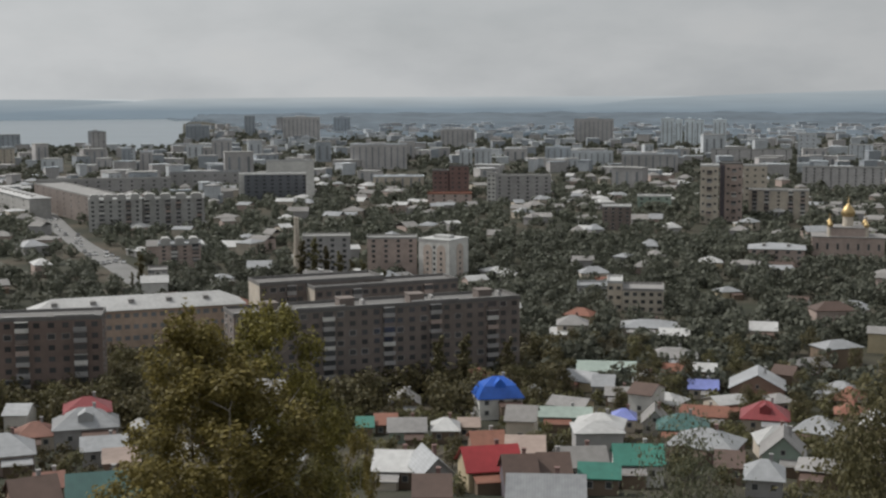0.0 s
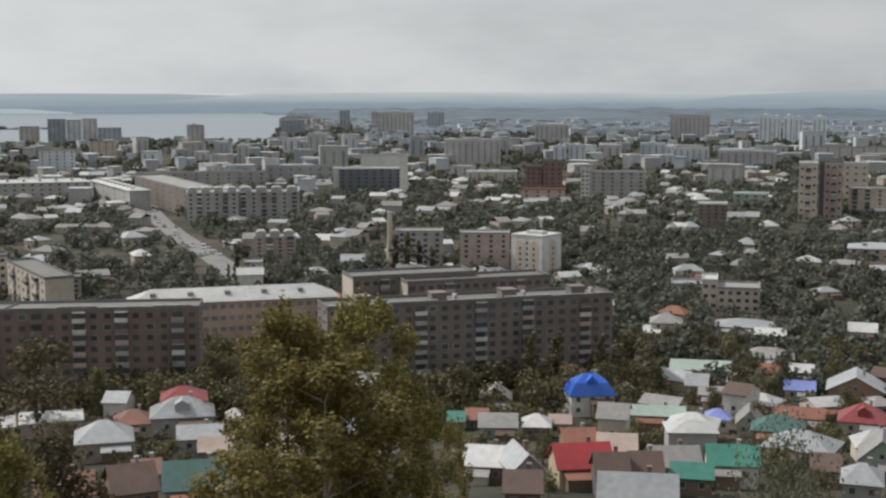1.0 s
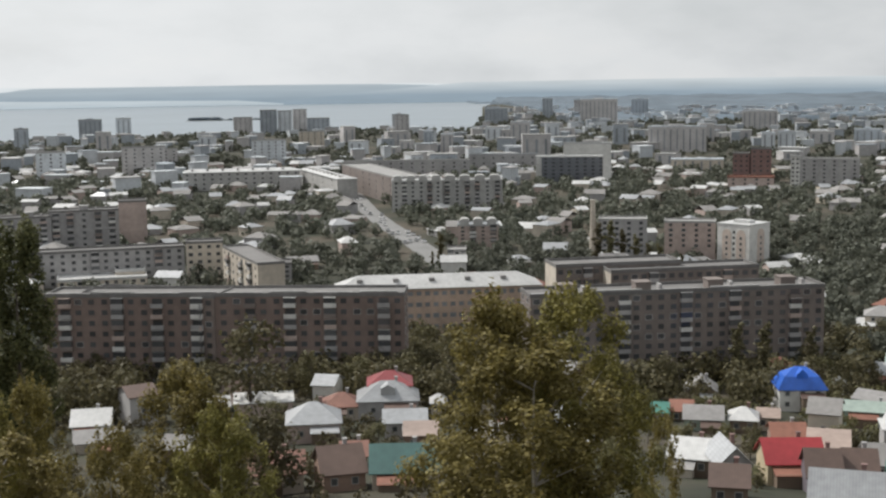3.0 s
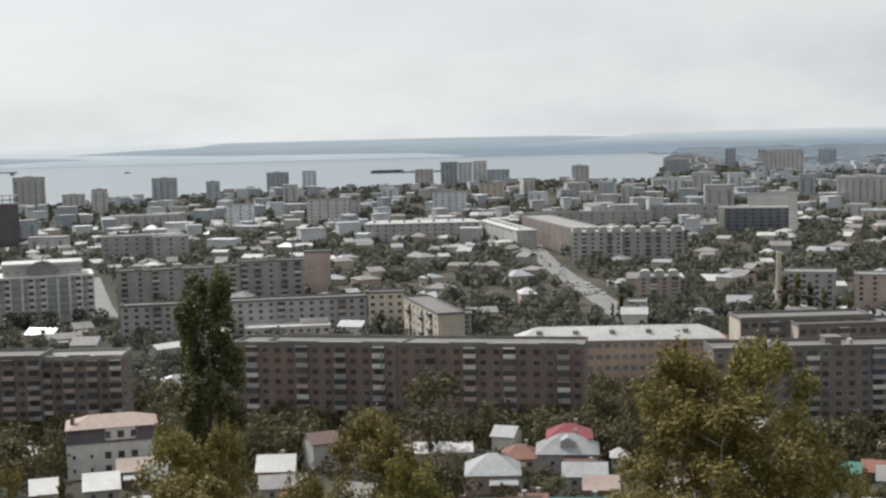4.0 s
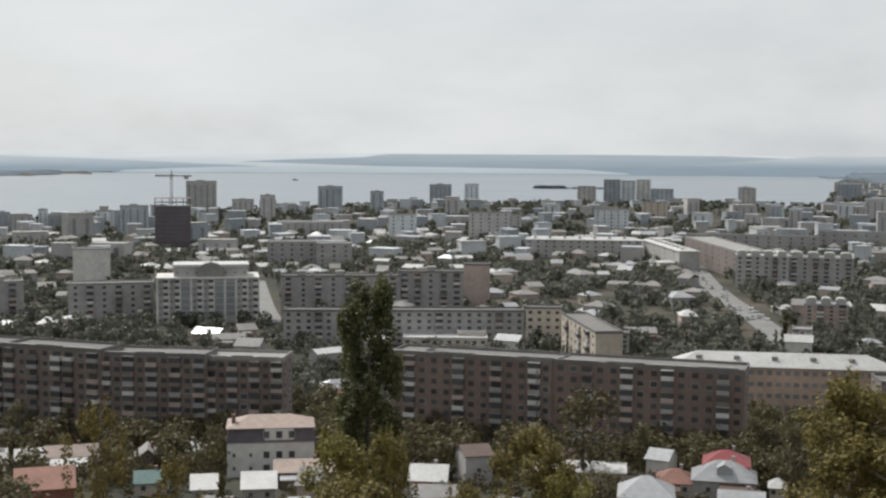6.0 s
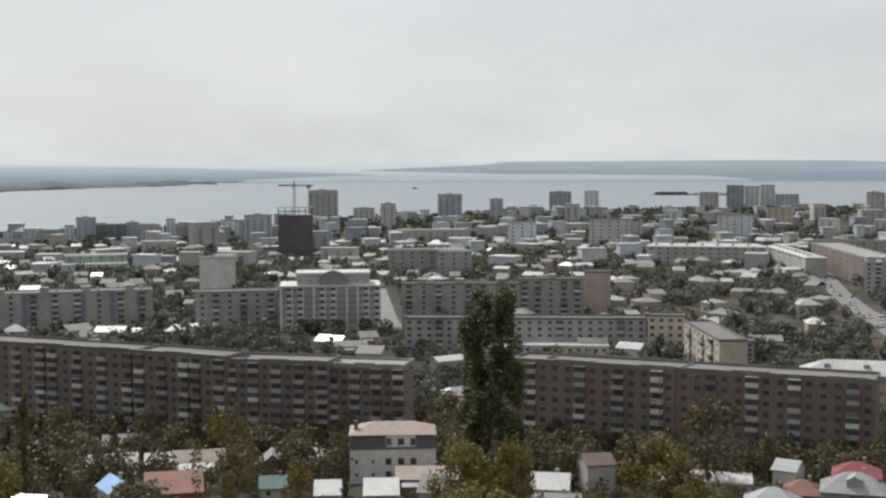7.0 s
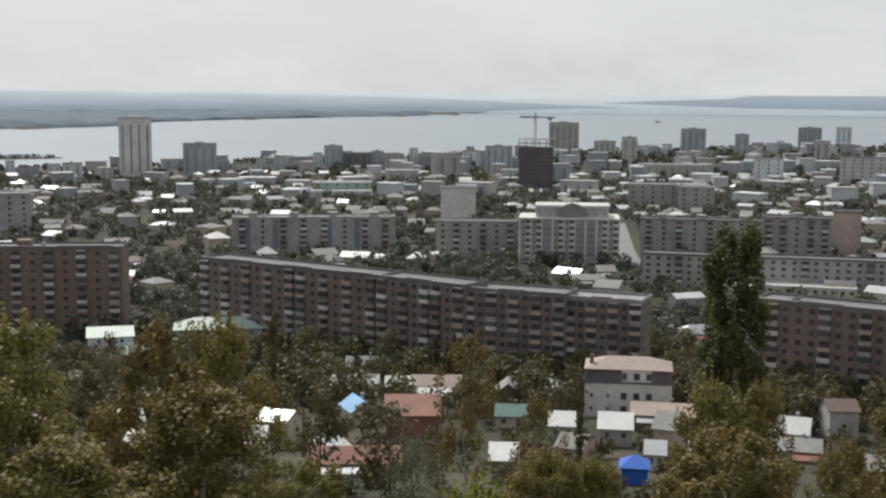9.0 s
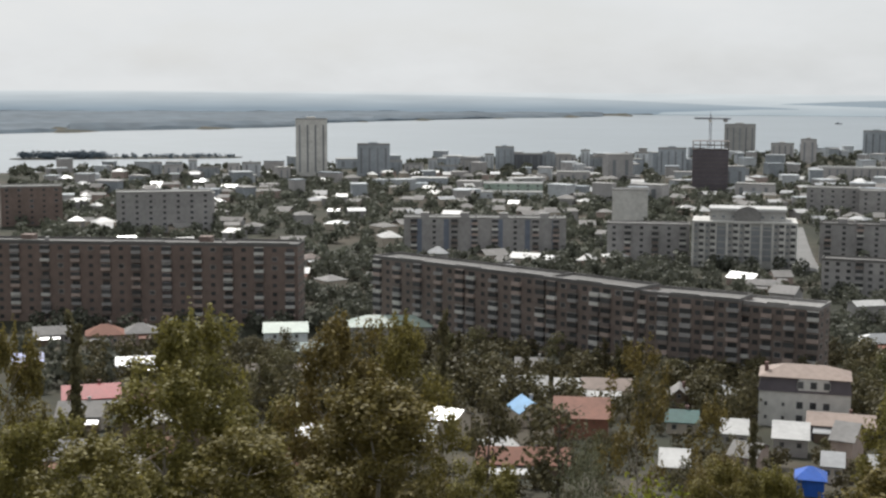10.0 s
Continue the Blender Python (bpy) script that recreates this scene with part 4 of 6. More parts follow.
def road(label, pts, width, z=0.12):
    """A street as a thin raised strip through the given plan points."""
    bm = bmesh.new()
    rows = []
    for i, p in enumerate(pts):
        a, b = Vector(pts[max(0, i - 1)]), Vector(pts[min(len(pts) - 1, i + 1)])
        n = (b - a).normalized()
        n = Vector((-n.y, n.x)) * width / 2
        p = Vector(p)
        if i:
            c = Vector(pts[i - 1])
            e = p - c
            FOOT.append((*(c + Vector((e.y, -e.x)).normalized() * (width / 2 + 5)), math.degrees(math.atan2(e.y, e.x)), e.length, width + 10))
        rows.append([bm.verts.new((*q, land(*q) + k)) for q, k in ((p + n, -0.5), (p + n, z), (p - n, z), (p - n, -0.5))])
    for a, b in zip(rows, rows[1:]):
        for i in range(3):
            bm.faces.new((a[i], b[i], b[i + 1], a[i + 1]))
    bmesh.ops.recalc_face_normals(bm, faces=bm.faces)
    tagged(new("road", mesh_of(bm, "road", "asphalt")), label, "road", kind="structure")


def make_car():
    root = thing("car", pose(0, 0, -500), "small parked passenger car on the street", "car", "cars in the street")
    bm = bmesh.new()
    prism(bm, ((-2.1, 0.3), (2.1, 0.3), (2.15, 0.8), (1.2, 0.95), (-1.7, 0.98), (-2.15, 0.8)), -0.85, 0.85)
    part("body", bm, "white_car", root)
    bm = bmesh.new()
    prism(bm, ((-1.6, 0.97), (1.0, 0.95), (0.35, 1.45), (-1.1, 1.47)), -0.75, 0.75)
    part("cabin", bm, "glass", root)
    bm = bmesh.new()
    lathe(bm, ((0.32, -0.1), (0.32, 0.1)), 10)
    wheel = mesh_of(bm, "wheel", "tyre")
    for sx in (-1.3, 1.3):
        for sy in (-0.8, 0.8):
            part("wheel", wheel, "", root, at=pose(sx, sy, 0.32, 90))
    return root


def chimney_stack(x, y, z, h, r):
    bm = bmesh.new()
    lathe(bm, ((r, -1), (r * 0.62, h), (r * 0.72, h), (r * 0.72, h + 0.8)), 12)
    ob = new("boiler_chimney", mesh_of(bm, "chimney_stack", "cream"))
    ob.matrix_basis = pose(x, y, z)
    tagged(ob, "tall pale brick boiler-house chimney beside a block", "chimney")


def island(label, az0, az1, r, depth, h, seed):
    """A low wooded island: a bank of sand with a dense crown of trees."""
    rng = random.Random(seed)
    bm = bmesh.new()
    k = 40
    ring = []
    for i in range(k):
        t = 2 * pi * i / k
        a = (az0 + az1) / 2 + (az1 - az0) / 2 * cos(t)
        q = r + depth / 2 * sin(t) * (1 + 0.3 * cos(2 * t))
        ring.append(polar(a, q))
    lo, hi = ([bm.verts.new((*p, zz)) for p in ring] for zz in (WATER_Z - 2, WATER_Z + 0.7))
    for i in range(k):
        bm.faces.new((lo[i], lo[(i + 1) % k], hi[(i + 1) % k], hi[i]))
    bm.faces.new(hi)
    bmesh.ops.recalc_face_normals(bm, faces=bm.faces)
    isle = tagged(new("island", mesh_of(bm, "island", "soil")), label, "island", kind="structure")
    lumps = []
    for i in range(150):
        f = rng.uniform(-0.93, 0.93)
        a = (az0 + az1) / 2 + (az1 - az0) / 2 * f
        x, y = polar(a, r + rng.uniform(-0.4, 0.4) * depth * math.sqrt(1 - f * f))
        s = h * rng.uniform(0.35, 0.55) * (1.25 if f > 0.2 else 0.7)
        lumps.append((x, y, WATER_Z + 0.6 + s * 0.9, s * 1.5, s))
    # island crowns take the haze-tinted canopy colour, not a leaf green
    tagged(new("island_trees", crown_mesh("island_trees", lumps, h * 0.16, 5000, "hazy_wood", seed)), "dense low trees covering a river island", "trees", kind="stuff")


def boat(x, y, turn):
    root = thing("boat", pose(x, y, WATER_Z, 0, 0, turn), "small dark river boat on open water", "boat")
    bm = bmesh.new()
    prism(bm, ((-9, 0.2), (8, 0.2), (11, 2.2), (-10, 2.0)), -2.2, 2.2)
    part("hull", bm, "dark_frame", root)
    part("cabin", boxes((-6, 2, -1.6, 1.6, 2.0, 4.6)), "far_grey", root)
    part("mast", boxes((-1.2, -0.8, -0.2, 0.2, 4.6, 9)), "steel", root)



# ---- long blocks at the foot of the hill ----
block("long brown brick nine-storey block with stacked balconies", -174.7, 296.3, 0.5, 92.4, 12, 25.0, 10.0, 9, 27, "brown_brick", "bitumen", seed=1, balconies=8, huts=0, caps=8, side_bays=2)
block("long grey panel block with white glazed balcony stacks", -52.2, 316.9, 2.3, 77.7, 12, 22.6, 20.9, 9, 24, "grey_panel", "bitumen", seed=2, balconies=5, huts=4, caps=5, side_bays=2)
block("dull brick nine-storey block with many balconies", -345.1, 243.5, 0.0, 71.2, 12, 25.0, 9.9, 9, 16, "dull_brick", "bitumen", seed=3, balconies=9, huts=0, caps=6, side_bays=2)
block("dull brick block section stepped down the row", -275.0, 255.8, 0.0, 30.7, 12, 25.0, 8.7, 9, 8, "dull_brick", "bitumen", seed=4, balconies=5, huts=0, caps=3, side_bays=2)
block("dull brick block section with shabby loggias", -246.2, 262.2, 0.0, 29.3, 12, 24.0, 21.6, 9, 9, "dull_brick", "bitumen", seed=5, balconies=5, huts=0, caps=3, side_bays=2)
block("dull brick end section of the long block", -221.0, 275.6, 0.0, 21.3, 12, 23.0, 22.1, 8, 7, "dull_brick", "slate_roof", seed=6, balconies=4, huts=0, caps=3, side_bays=2)
block("large brown block with dark recessed loggias", -457.0, 137.4, 0.0, 126.8, 13, 27.0, 47.6, 9, 24, "brown_brick", "bitumen", seed=7, balconies=12, huts=2, caps=6, side_bays=3)
block("brown brick block in the shade behind trees", -168.1, 303.9, 0.2, 36.8, 12, 25.0, -1.1, 9, 12, "dull_brick", "bitumen", seed=8, balconies=4, huts=0)
block("rose plastered five-storey building with long pale roof", -118.8, 366.9, 0.0, 62.0, 13, 17.0, 19.5, 5, 24, "rose_plaster", "white_roof", seed=9, name="office_building", category="building", parapet=0, rise=3.2, glass="far_glass")
part("end_wall", boxes((-0.06, 0, 0.1, 12 - 0.1, -2, 27.0)), "cream", block("grey block behind the front row with yellowish end wall", -51.1, 355.4, 0.0, 36.3, 12, 27.0, 23.0, 9, 14, "grey_panel", "bitumen", seed=10, balconies=2, huts=0, side_bays=2), "sunlit cream end wall")
part("end_wall", boxes((-0.06, 0, 0.1, 11 - 0.1, -2, 26.0)), "cream", block("grey roofed block set back behind the front row", -35.6, 353.8, 0.0, 43.1, 11, 26.0, 23.0, 9, 16, "grey_panel", "bitumen", seed=11, balconies=2, huts=0, side_bays=2), "sunlit cream end wall")

# ---- the middle of the city ----
arched_tower(-11.8, 602.0, -9.0, 17.0, 16.7, 21.2, -33.0)
striped = block("grey panel block with blue vertical stripes", -495.5, 368.5, 0.0, 77.4, 12, 18.5, 49.6, 7, 8, "concrete", "pale_bitumen", seed=13, balconies=6, huts=4)
for i in range(6):
    part("stripe", boxes((6.2 + i * 12.9, 8.6 + i * 12.9, -0.05, 0.05, 0, 18.4)), "blue_stripe", striped, "slate blue painted stripe")
block("pale windowless end tower of a panel block", -529.0, 545.0, 0.0, 20.5, 14, 21.9, 43.2, 7, 3, "white_plaster", "pale_bitumen", seed=14, floor0=7)
block("grey five-storey block among trees", -427.7, 437.2, 0.0, 38.2, 11, 17.2, 42.4, 6, 6, "concrete", "slate_roof", seed=15, balconies=3)
block("grey nine-storey panel block", -363.0, 512.0, 0.0, 57.8, 12, 18.0, 32.6, 7, 8, "concrete", "bitumen", seed=16, balconies=5, huts=3)
block("grey nine-storey panel block with loggias", -316.5, 544.8, 0.0, 31.8, 12, 19.9, 28.6, 7, 5, "concrete", "bitumen", seed=17, balconies=4, huts=1)
block("pinkish blank-walled end section", -303.9, 590.0, 0.0, 13.6, 14, 20.6, 26.6, 7, 2, "pink_panel", "bitumen", seed=18, floor0=7)
block("long grey five-storey block", -305.7, 432.7, 0.0, 98.6, 11, 13.5, 29.8, 5, 24, "concrete", "bitumen", seed=19, balconies=4)
block("cream five-storey corner block", -218.9, 480.6, 0.0, 14.6, 10, 15.1, 23.6, 5, 4, "cream", "bitumen", seed=20, side_bays=3)
block("cream five-storey block with white balconies", -199.6, 472.4, 0.0, 54.4, 10, 15.0, -54.5, 5, 8, "cream", "bitumen", seed=21, balconies=3)
block("grey end block of the cream row", -187.8, 463.5, 0.0, 18.6, 12, 9.1, 20.9, 5, 5, "concrete", "bitumen", seed=22)
block("low cream hall with stepped pale roof", -255.0, 442.4, 0.0, 33.5, 30, 4.6, 28.0, 2, 10, "cream", "white_roof", seed=23, name="hall", category="building")
block("pale rooftop cabin of the cream hall", -240.5, 461.4, 5.7, 11.4, 10, 0.3, 26.8, 1, 4, "cream", "white_roof", seed=24, name="hall", category="building")
block("long yellow institute building with white metal roof", -399.6, 877.9, 0.0, 85.3, 14, 13.5, 21.9, 4, 14, "pale_stone", "white_roof", seed=25, name="institute", category="building", parapet=0, eaves=True, rise=2.0)
block("yellow institute wing with white metal roof", -327.1, 928.9, 0.0, 112.2, 14, 13.0, -57.9, 4, 4, "pale_stone", "white_roof", seed=26, name="institute", category="building", parapet=0, eaves=True, rise=2.0)
block("grey administrative block with courtyard", -290.4, 918.2, 0.0, 142.7, 20, 17.0, -59.3, 5, 8, "grey_panel", "pale_bitumen", seed=27, name="office_building", category="building", frame_mat="concrete")
block("long far wing of the grey administrative block", -316.9, 1005.3, 0.0, 102.8, 12, 13.0, 14.6, 4, 12, "concrete", "pale_bitumen", seed=28, name="office_building", category="building")
block("apartment house with serrated crown of gables", -206.9, 751.7, 0.0, 30.4, 16, 18.3, 14.2, 7, 6, "pale_stone", "white_roof", seed=29, balconies=2, crown=4)
block("apartment house wing with serrated crown", -179.2, 766.6, 0.0, 36.7, 16, 17.6, 11.7, 7, 6, "pale_stone", "white_roof", seed=30, balconies=4, crown=4)
block("dark glazed slab of a university building", -147.9, 961.1, 0.0, 47.1, 16, 20.0, 7.4, 7, 8, "dark_slab", "white_roof", seed=31, win=(2.6, 1.6), name="university_building", category="building", frame_mat="dark_slab")
block("white end pylon of the dark slab", -152.8, 965.3, 0.0, 4.6, 18, 19.7, 8.9, 1, 2, "white_plaster", "white_roof", seed=32, name="university_building", category="building", floor0=1)
block("tall white end wall of the dark slab", -101.8, 957.9, 0.0, 6.2, 18, 30.0, 5.9, 1, 2, "white_plaster", "white_roof", seed=33, name="university_building", category="building", floor0=1)
block("pale upper hall behind the dark slab", -143.5, 1050.0, 0.0, 37.0, 14, 25.2, 7.5, 1, 8, "white_plaster", "white_roof", seed=34, name="university_building", category="building", floor0=1)
block("grey long flat office wing", -230.2, 1088.7, 0.0, 58.6, 14, 13.8, 10.4, 3, 7, "concrete", "tin_roof", seed=35, name="office_building", category="building")
block("modern grey apartment house with steep gables", -131.3, 591.8, 0.0, 19.2, 14, 10.6, 11.6, 6, 4, "pink_panel", "tin_roof", seed=36, balconies=2, crown=3)
block("white balconied house beside the street", -120.7, 523.9, 0.0, 7.7, 12, 7.8, 12.6, 5, 3, "white_plaster", "slate_roof", seed=37, balconies=2)
block("grey nine-storey block with poplars in front", -61.8, 563.0, 0.0, 20.9, 12, 17.2, 5.2, 7, 4, "concrete", "pale_bitumen", seed=38)
block("grey low block beside the white tower", -35.9, 604.3, 0.0, 23.3, 12, 12.0, 2.3, 5, 4, "pink_panel", "pale_bitumen", seed=39)
block("red brick office tower with dark glazing", -8.3, 985.0, 0.0, 12.0, 16, 21.0, -0.3, 6, 3, "red_brick", "bitumen", seed=40, frame_mat="dark_frame")
block("taller red brick office tower with dark glazing", 4.6, 983.0, 0.0, 14.6, 16, 24.4, -0.3, 7, 3, "red_brick", "bitumen", seed=140, frame_mat="dark_frame")
block("recessed dark link between two brick towers", 3.2, 988.0, 0.0, 2.0, 12, 19.0, -0.3, 6, 2, "dark_frame", "bitumen", seed=141, floor0=6)
block("pinkish brick house with flat rusty roof", -10.9, 888.4, 0.0, 30.3, 14, 10.8, -0.3, 4, 4, "pink_panel", "rust_roof", seed=41)
block("grey slab with pale end", 37.5, 942.3, 0.0, 40.6, 14, 19.6, -3.5, 7, 6, "concrete", "pale_bitumen", seed=42)
block("pale end tower of the grey slab", 31.7, 942.4, 0.0, 6.2, 14, 21.3, -2.1, 7, 2, "white_plaster", "pale_bitumen", seed=43)
block("tall pink tower with dark recessed side", 156.8, 790.4, 0.0, 10.8, 20, 34.9, -11.6, 7, 3, "cream", "white_roof", seed=44, balconies=1, side_bays=2)
part("recess", boxes((0.4, 3.2, -0.1, 0.1, 1, 35.2)), "dark_frame", block("pinkish side of the tall tower with dark recess", 171.5, 804.3, 0.0, 14.0, 20, 35.5, -12.5, 7, 4, "pink_panel", "bitumen", seed=45, balconies=1), "dark recessed window column")
block("pale slab behind the tall tower", 204.1, 881.6, 0.0, 15.7, 14, 29.7, -13.5, 7, 3, "cream", "white_roof", seed=46)
block("cream block with white balcony stacks", 193.6, 820.5, 0.0, 36.9, 14, 17.7, -14.5, 7, 5, "cream", "pale_bitumen", seed=47, balconies=4)
block("brown brick offices with dark wall", 92.6, 753.1, 0.0, 16.6, 14, 13.5, -7.6, 6, 4, "dull_brick", "white_roof", seed=48)
block("pale green low building", 132.6, 884.3, 0.0, 22.8, 14, 9.0, -9.3, 3, 4, "green_wall", "white_roof", seed=49)
block("long pink institute with pale hipped roof", 141.0, 595.0, 0.0, 25.2, 18, 7.8, -14.5, 3, 5, "pink_panel", "tin_roof", seed=50, name="school", category="building", parapet=0, eaves=True, rise=2.0)
block("white villa of two storeys", 52.0, 499.2, 0.0, 11.6, 14, 4.5, -6.6, 2, 4, "white_plaster", "tin_roof", seed=51)
block("cream palace wing with turret", 59.9, 470.0, 0.0, 5.5, 16, 10.5, -7.6, 3, 2, "cream", "white_roof", seed=52)
block("cream palace with pale roof", 65.1, 466.8, 0.0, 14.8, 16, 8.2, -8.8, 3, 5, "cream", "slate_roof", seed=53)
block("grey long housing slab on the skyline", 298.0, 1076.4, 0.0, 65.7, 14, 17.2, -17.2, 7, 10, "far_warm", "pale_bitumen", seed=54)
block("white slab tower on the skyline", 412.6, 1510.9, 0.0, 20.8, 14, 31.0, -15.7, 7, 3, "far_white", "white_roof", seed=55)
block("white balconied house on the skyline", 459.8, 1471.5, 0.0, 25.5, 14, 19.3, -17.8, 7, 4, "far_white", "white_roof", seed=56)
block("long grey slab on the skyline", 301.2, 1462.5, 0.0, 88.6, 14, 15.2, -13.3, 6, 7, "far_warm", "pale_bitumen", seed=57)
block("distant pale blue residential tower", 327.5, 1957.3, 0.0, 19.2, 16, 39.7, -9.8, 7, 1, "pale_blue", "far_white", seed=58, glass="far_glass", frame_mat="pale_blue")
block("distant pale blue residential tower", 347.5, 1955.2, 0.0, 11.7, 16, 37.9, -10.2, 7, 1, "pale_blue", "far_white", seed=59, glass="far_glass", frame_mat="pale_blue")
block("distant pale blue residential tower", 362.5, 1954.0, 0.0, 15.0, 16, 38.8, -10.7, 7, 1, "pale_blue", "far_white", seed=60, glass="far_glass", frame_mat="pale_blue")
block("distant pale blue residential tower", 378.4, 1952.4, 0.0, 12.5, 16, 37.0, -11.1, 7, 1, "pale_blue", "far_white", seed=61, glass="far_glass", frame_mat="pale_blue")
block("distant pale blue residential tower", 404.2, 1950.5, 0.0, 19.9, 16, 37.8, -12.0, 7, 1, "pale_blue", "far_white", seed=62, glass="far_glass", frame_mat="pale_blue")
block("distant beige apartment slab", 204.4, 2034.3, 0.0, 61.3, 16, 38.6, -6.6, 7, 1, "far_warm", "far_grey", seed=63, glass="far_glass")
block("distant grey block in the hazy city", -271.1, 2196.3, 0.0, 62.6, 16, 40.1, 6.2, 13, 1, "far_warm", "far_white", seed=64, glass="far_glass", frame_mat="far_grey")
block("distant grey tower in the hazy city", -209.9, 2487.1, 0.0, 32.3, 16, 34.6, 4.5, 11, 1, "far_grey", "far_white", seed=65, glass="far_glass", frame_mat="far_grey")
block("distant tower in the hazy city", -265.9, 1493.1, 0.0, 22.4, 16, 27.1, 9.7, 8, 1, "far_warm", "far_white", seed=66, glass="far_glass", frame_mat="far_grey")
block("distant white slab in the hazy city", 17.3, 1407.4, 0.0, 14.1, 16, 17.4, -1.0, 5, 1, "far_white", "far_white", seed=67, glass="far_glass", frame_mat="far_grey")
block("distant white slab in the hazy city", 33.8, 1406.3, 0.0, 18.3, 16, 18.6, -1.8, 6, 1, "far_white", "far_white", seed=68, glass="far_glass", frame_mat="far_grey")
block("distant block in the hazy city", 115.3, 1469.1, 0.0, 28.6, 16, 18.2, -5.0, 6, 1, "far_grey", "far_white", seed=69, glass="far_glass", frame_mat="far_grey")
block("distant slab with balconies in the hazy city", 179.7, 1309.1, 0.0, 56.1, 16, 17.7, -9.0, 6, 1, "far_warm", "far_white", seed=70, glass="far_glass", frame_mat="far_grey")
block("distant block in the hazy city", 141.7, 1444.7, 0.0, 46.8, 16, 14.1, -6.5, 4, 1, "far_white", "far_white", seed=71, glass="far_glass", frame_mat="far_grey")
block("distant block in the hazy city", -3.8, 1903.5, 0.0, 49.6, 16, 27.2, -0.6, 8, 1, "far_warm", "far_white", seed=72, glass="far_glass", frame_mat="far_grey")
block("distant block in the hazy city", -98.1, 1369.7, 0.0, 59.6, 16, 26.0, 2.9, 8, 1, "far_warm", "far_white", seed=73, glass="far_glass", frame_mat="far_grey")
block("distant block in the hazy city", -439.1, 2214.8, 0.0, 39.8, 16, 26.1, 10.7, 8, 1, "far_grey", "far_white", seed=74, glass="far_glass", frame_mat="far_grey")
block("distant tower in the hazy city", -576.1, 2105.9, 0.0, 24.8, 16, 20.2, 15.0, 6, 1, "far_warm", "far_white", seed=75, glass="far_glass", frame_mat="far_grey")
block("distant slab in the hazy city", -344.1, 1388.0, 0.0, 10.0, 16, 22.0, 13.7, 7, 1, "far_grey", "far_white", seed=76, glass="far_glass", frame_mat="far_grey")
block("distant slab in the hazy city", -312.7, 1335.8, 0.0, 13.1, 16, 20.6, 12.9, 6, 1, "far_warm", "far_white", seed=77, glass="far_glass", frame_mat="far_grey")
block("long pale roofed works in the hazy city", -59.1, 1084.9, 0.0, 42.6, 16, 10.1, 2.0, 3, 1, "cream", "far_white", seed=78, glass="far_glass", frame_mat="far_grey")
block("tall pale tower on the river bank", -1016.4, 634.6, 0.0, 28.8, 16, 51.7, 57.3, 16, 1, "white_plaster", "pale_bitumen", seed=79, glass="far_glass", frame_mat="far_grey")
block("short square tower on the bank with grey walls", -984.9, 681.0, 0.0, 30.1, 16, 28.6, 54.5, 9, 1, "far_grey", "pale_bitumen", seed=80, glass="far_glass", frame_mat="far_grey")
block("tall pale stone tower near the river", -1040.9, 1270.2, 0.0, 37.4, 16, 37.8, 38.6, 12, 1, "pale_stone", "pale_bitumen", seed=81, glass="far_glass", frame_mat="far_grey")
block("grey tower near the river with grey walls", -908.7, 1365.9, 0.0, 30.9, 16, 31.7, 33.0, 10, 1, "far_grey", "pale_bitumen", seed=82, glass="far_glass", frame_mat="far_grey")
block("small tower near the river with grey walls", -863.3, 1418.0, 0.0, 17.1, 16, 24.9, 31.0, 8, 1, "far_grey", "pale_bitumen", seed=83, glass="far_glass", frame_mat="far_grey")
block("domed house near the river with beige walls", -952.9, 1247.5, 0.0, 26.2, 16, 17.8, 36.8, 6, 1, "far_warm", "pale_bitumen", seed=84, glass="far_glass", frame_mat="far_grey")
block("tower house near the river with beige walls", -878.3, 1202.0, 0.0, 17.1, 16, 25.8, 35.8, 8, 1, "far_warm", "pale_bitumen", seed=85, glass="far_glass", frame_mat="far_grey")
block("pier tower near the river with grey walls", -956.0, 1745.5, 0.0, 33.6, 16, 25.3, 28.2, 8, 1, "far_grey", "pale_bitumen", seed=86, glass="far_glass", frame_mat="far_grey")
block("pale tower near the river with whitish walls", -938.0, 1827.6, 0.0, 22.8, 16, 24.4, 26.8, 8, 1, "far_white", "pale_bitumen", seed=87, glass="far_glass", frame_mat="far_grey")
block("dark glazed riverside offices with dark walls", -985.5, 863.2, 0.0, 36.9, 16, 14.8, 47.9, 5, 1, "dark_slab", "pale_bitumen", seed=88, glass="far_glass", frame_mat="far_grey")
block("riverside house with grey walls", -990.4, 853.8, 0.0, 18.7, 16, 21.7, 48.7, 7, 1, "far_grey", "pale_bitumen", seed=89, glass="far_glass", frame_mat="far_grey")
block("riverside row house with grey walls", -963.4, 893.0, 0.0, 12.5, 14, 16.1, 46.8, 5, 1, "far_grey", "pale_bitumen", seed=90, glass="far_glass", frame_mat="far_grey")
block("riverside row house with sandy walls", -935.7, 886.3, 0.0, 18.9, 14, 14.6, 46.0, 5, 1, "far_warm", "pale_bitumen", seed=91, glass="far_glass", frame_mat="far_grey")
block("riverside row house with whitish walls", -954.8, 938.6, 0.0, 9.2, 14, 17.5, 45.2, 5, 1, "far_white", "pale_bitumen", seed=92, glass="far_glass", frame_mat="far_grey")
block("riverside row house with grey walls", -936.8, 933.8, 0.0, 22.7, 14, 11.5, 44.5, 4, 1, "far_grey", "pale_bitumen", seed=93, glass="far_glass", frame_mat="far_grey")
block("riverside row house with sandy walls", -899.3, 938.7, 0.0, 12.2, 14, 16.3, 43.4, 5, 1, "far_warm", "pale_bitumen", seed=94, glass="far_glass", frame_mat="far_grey")
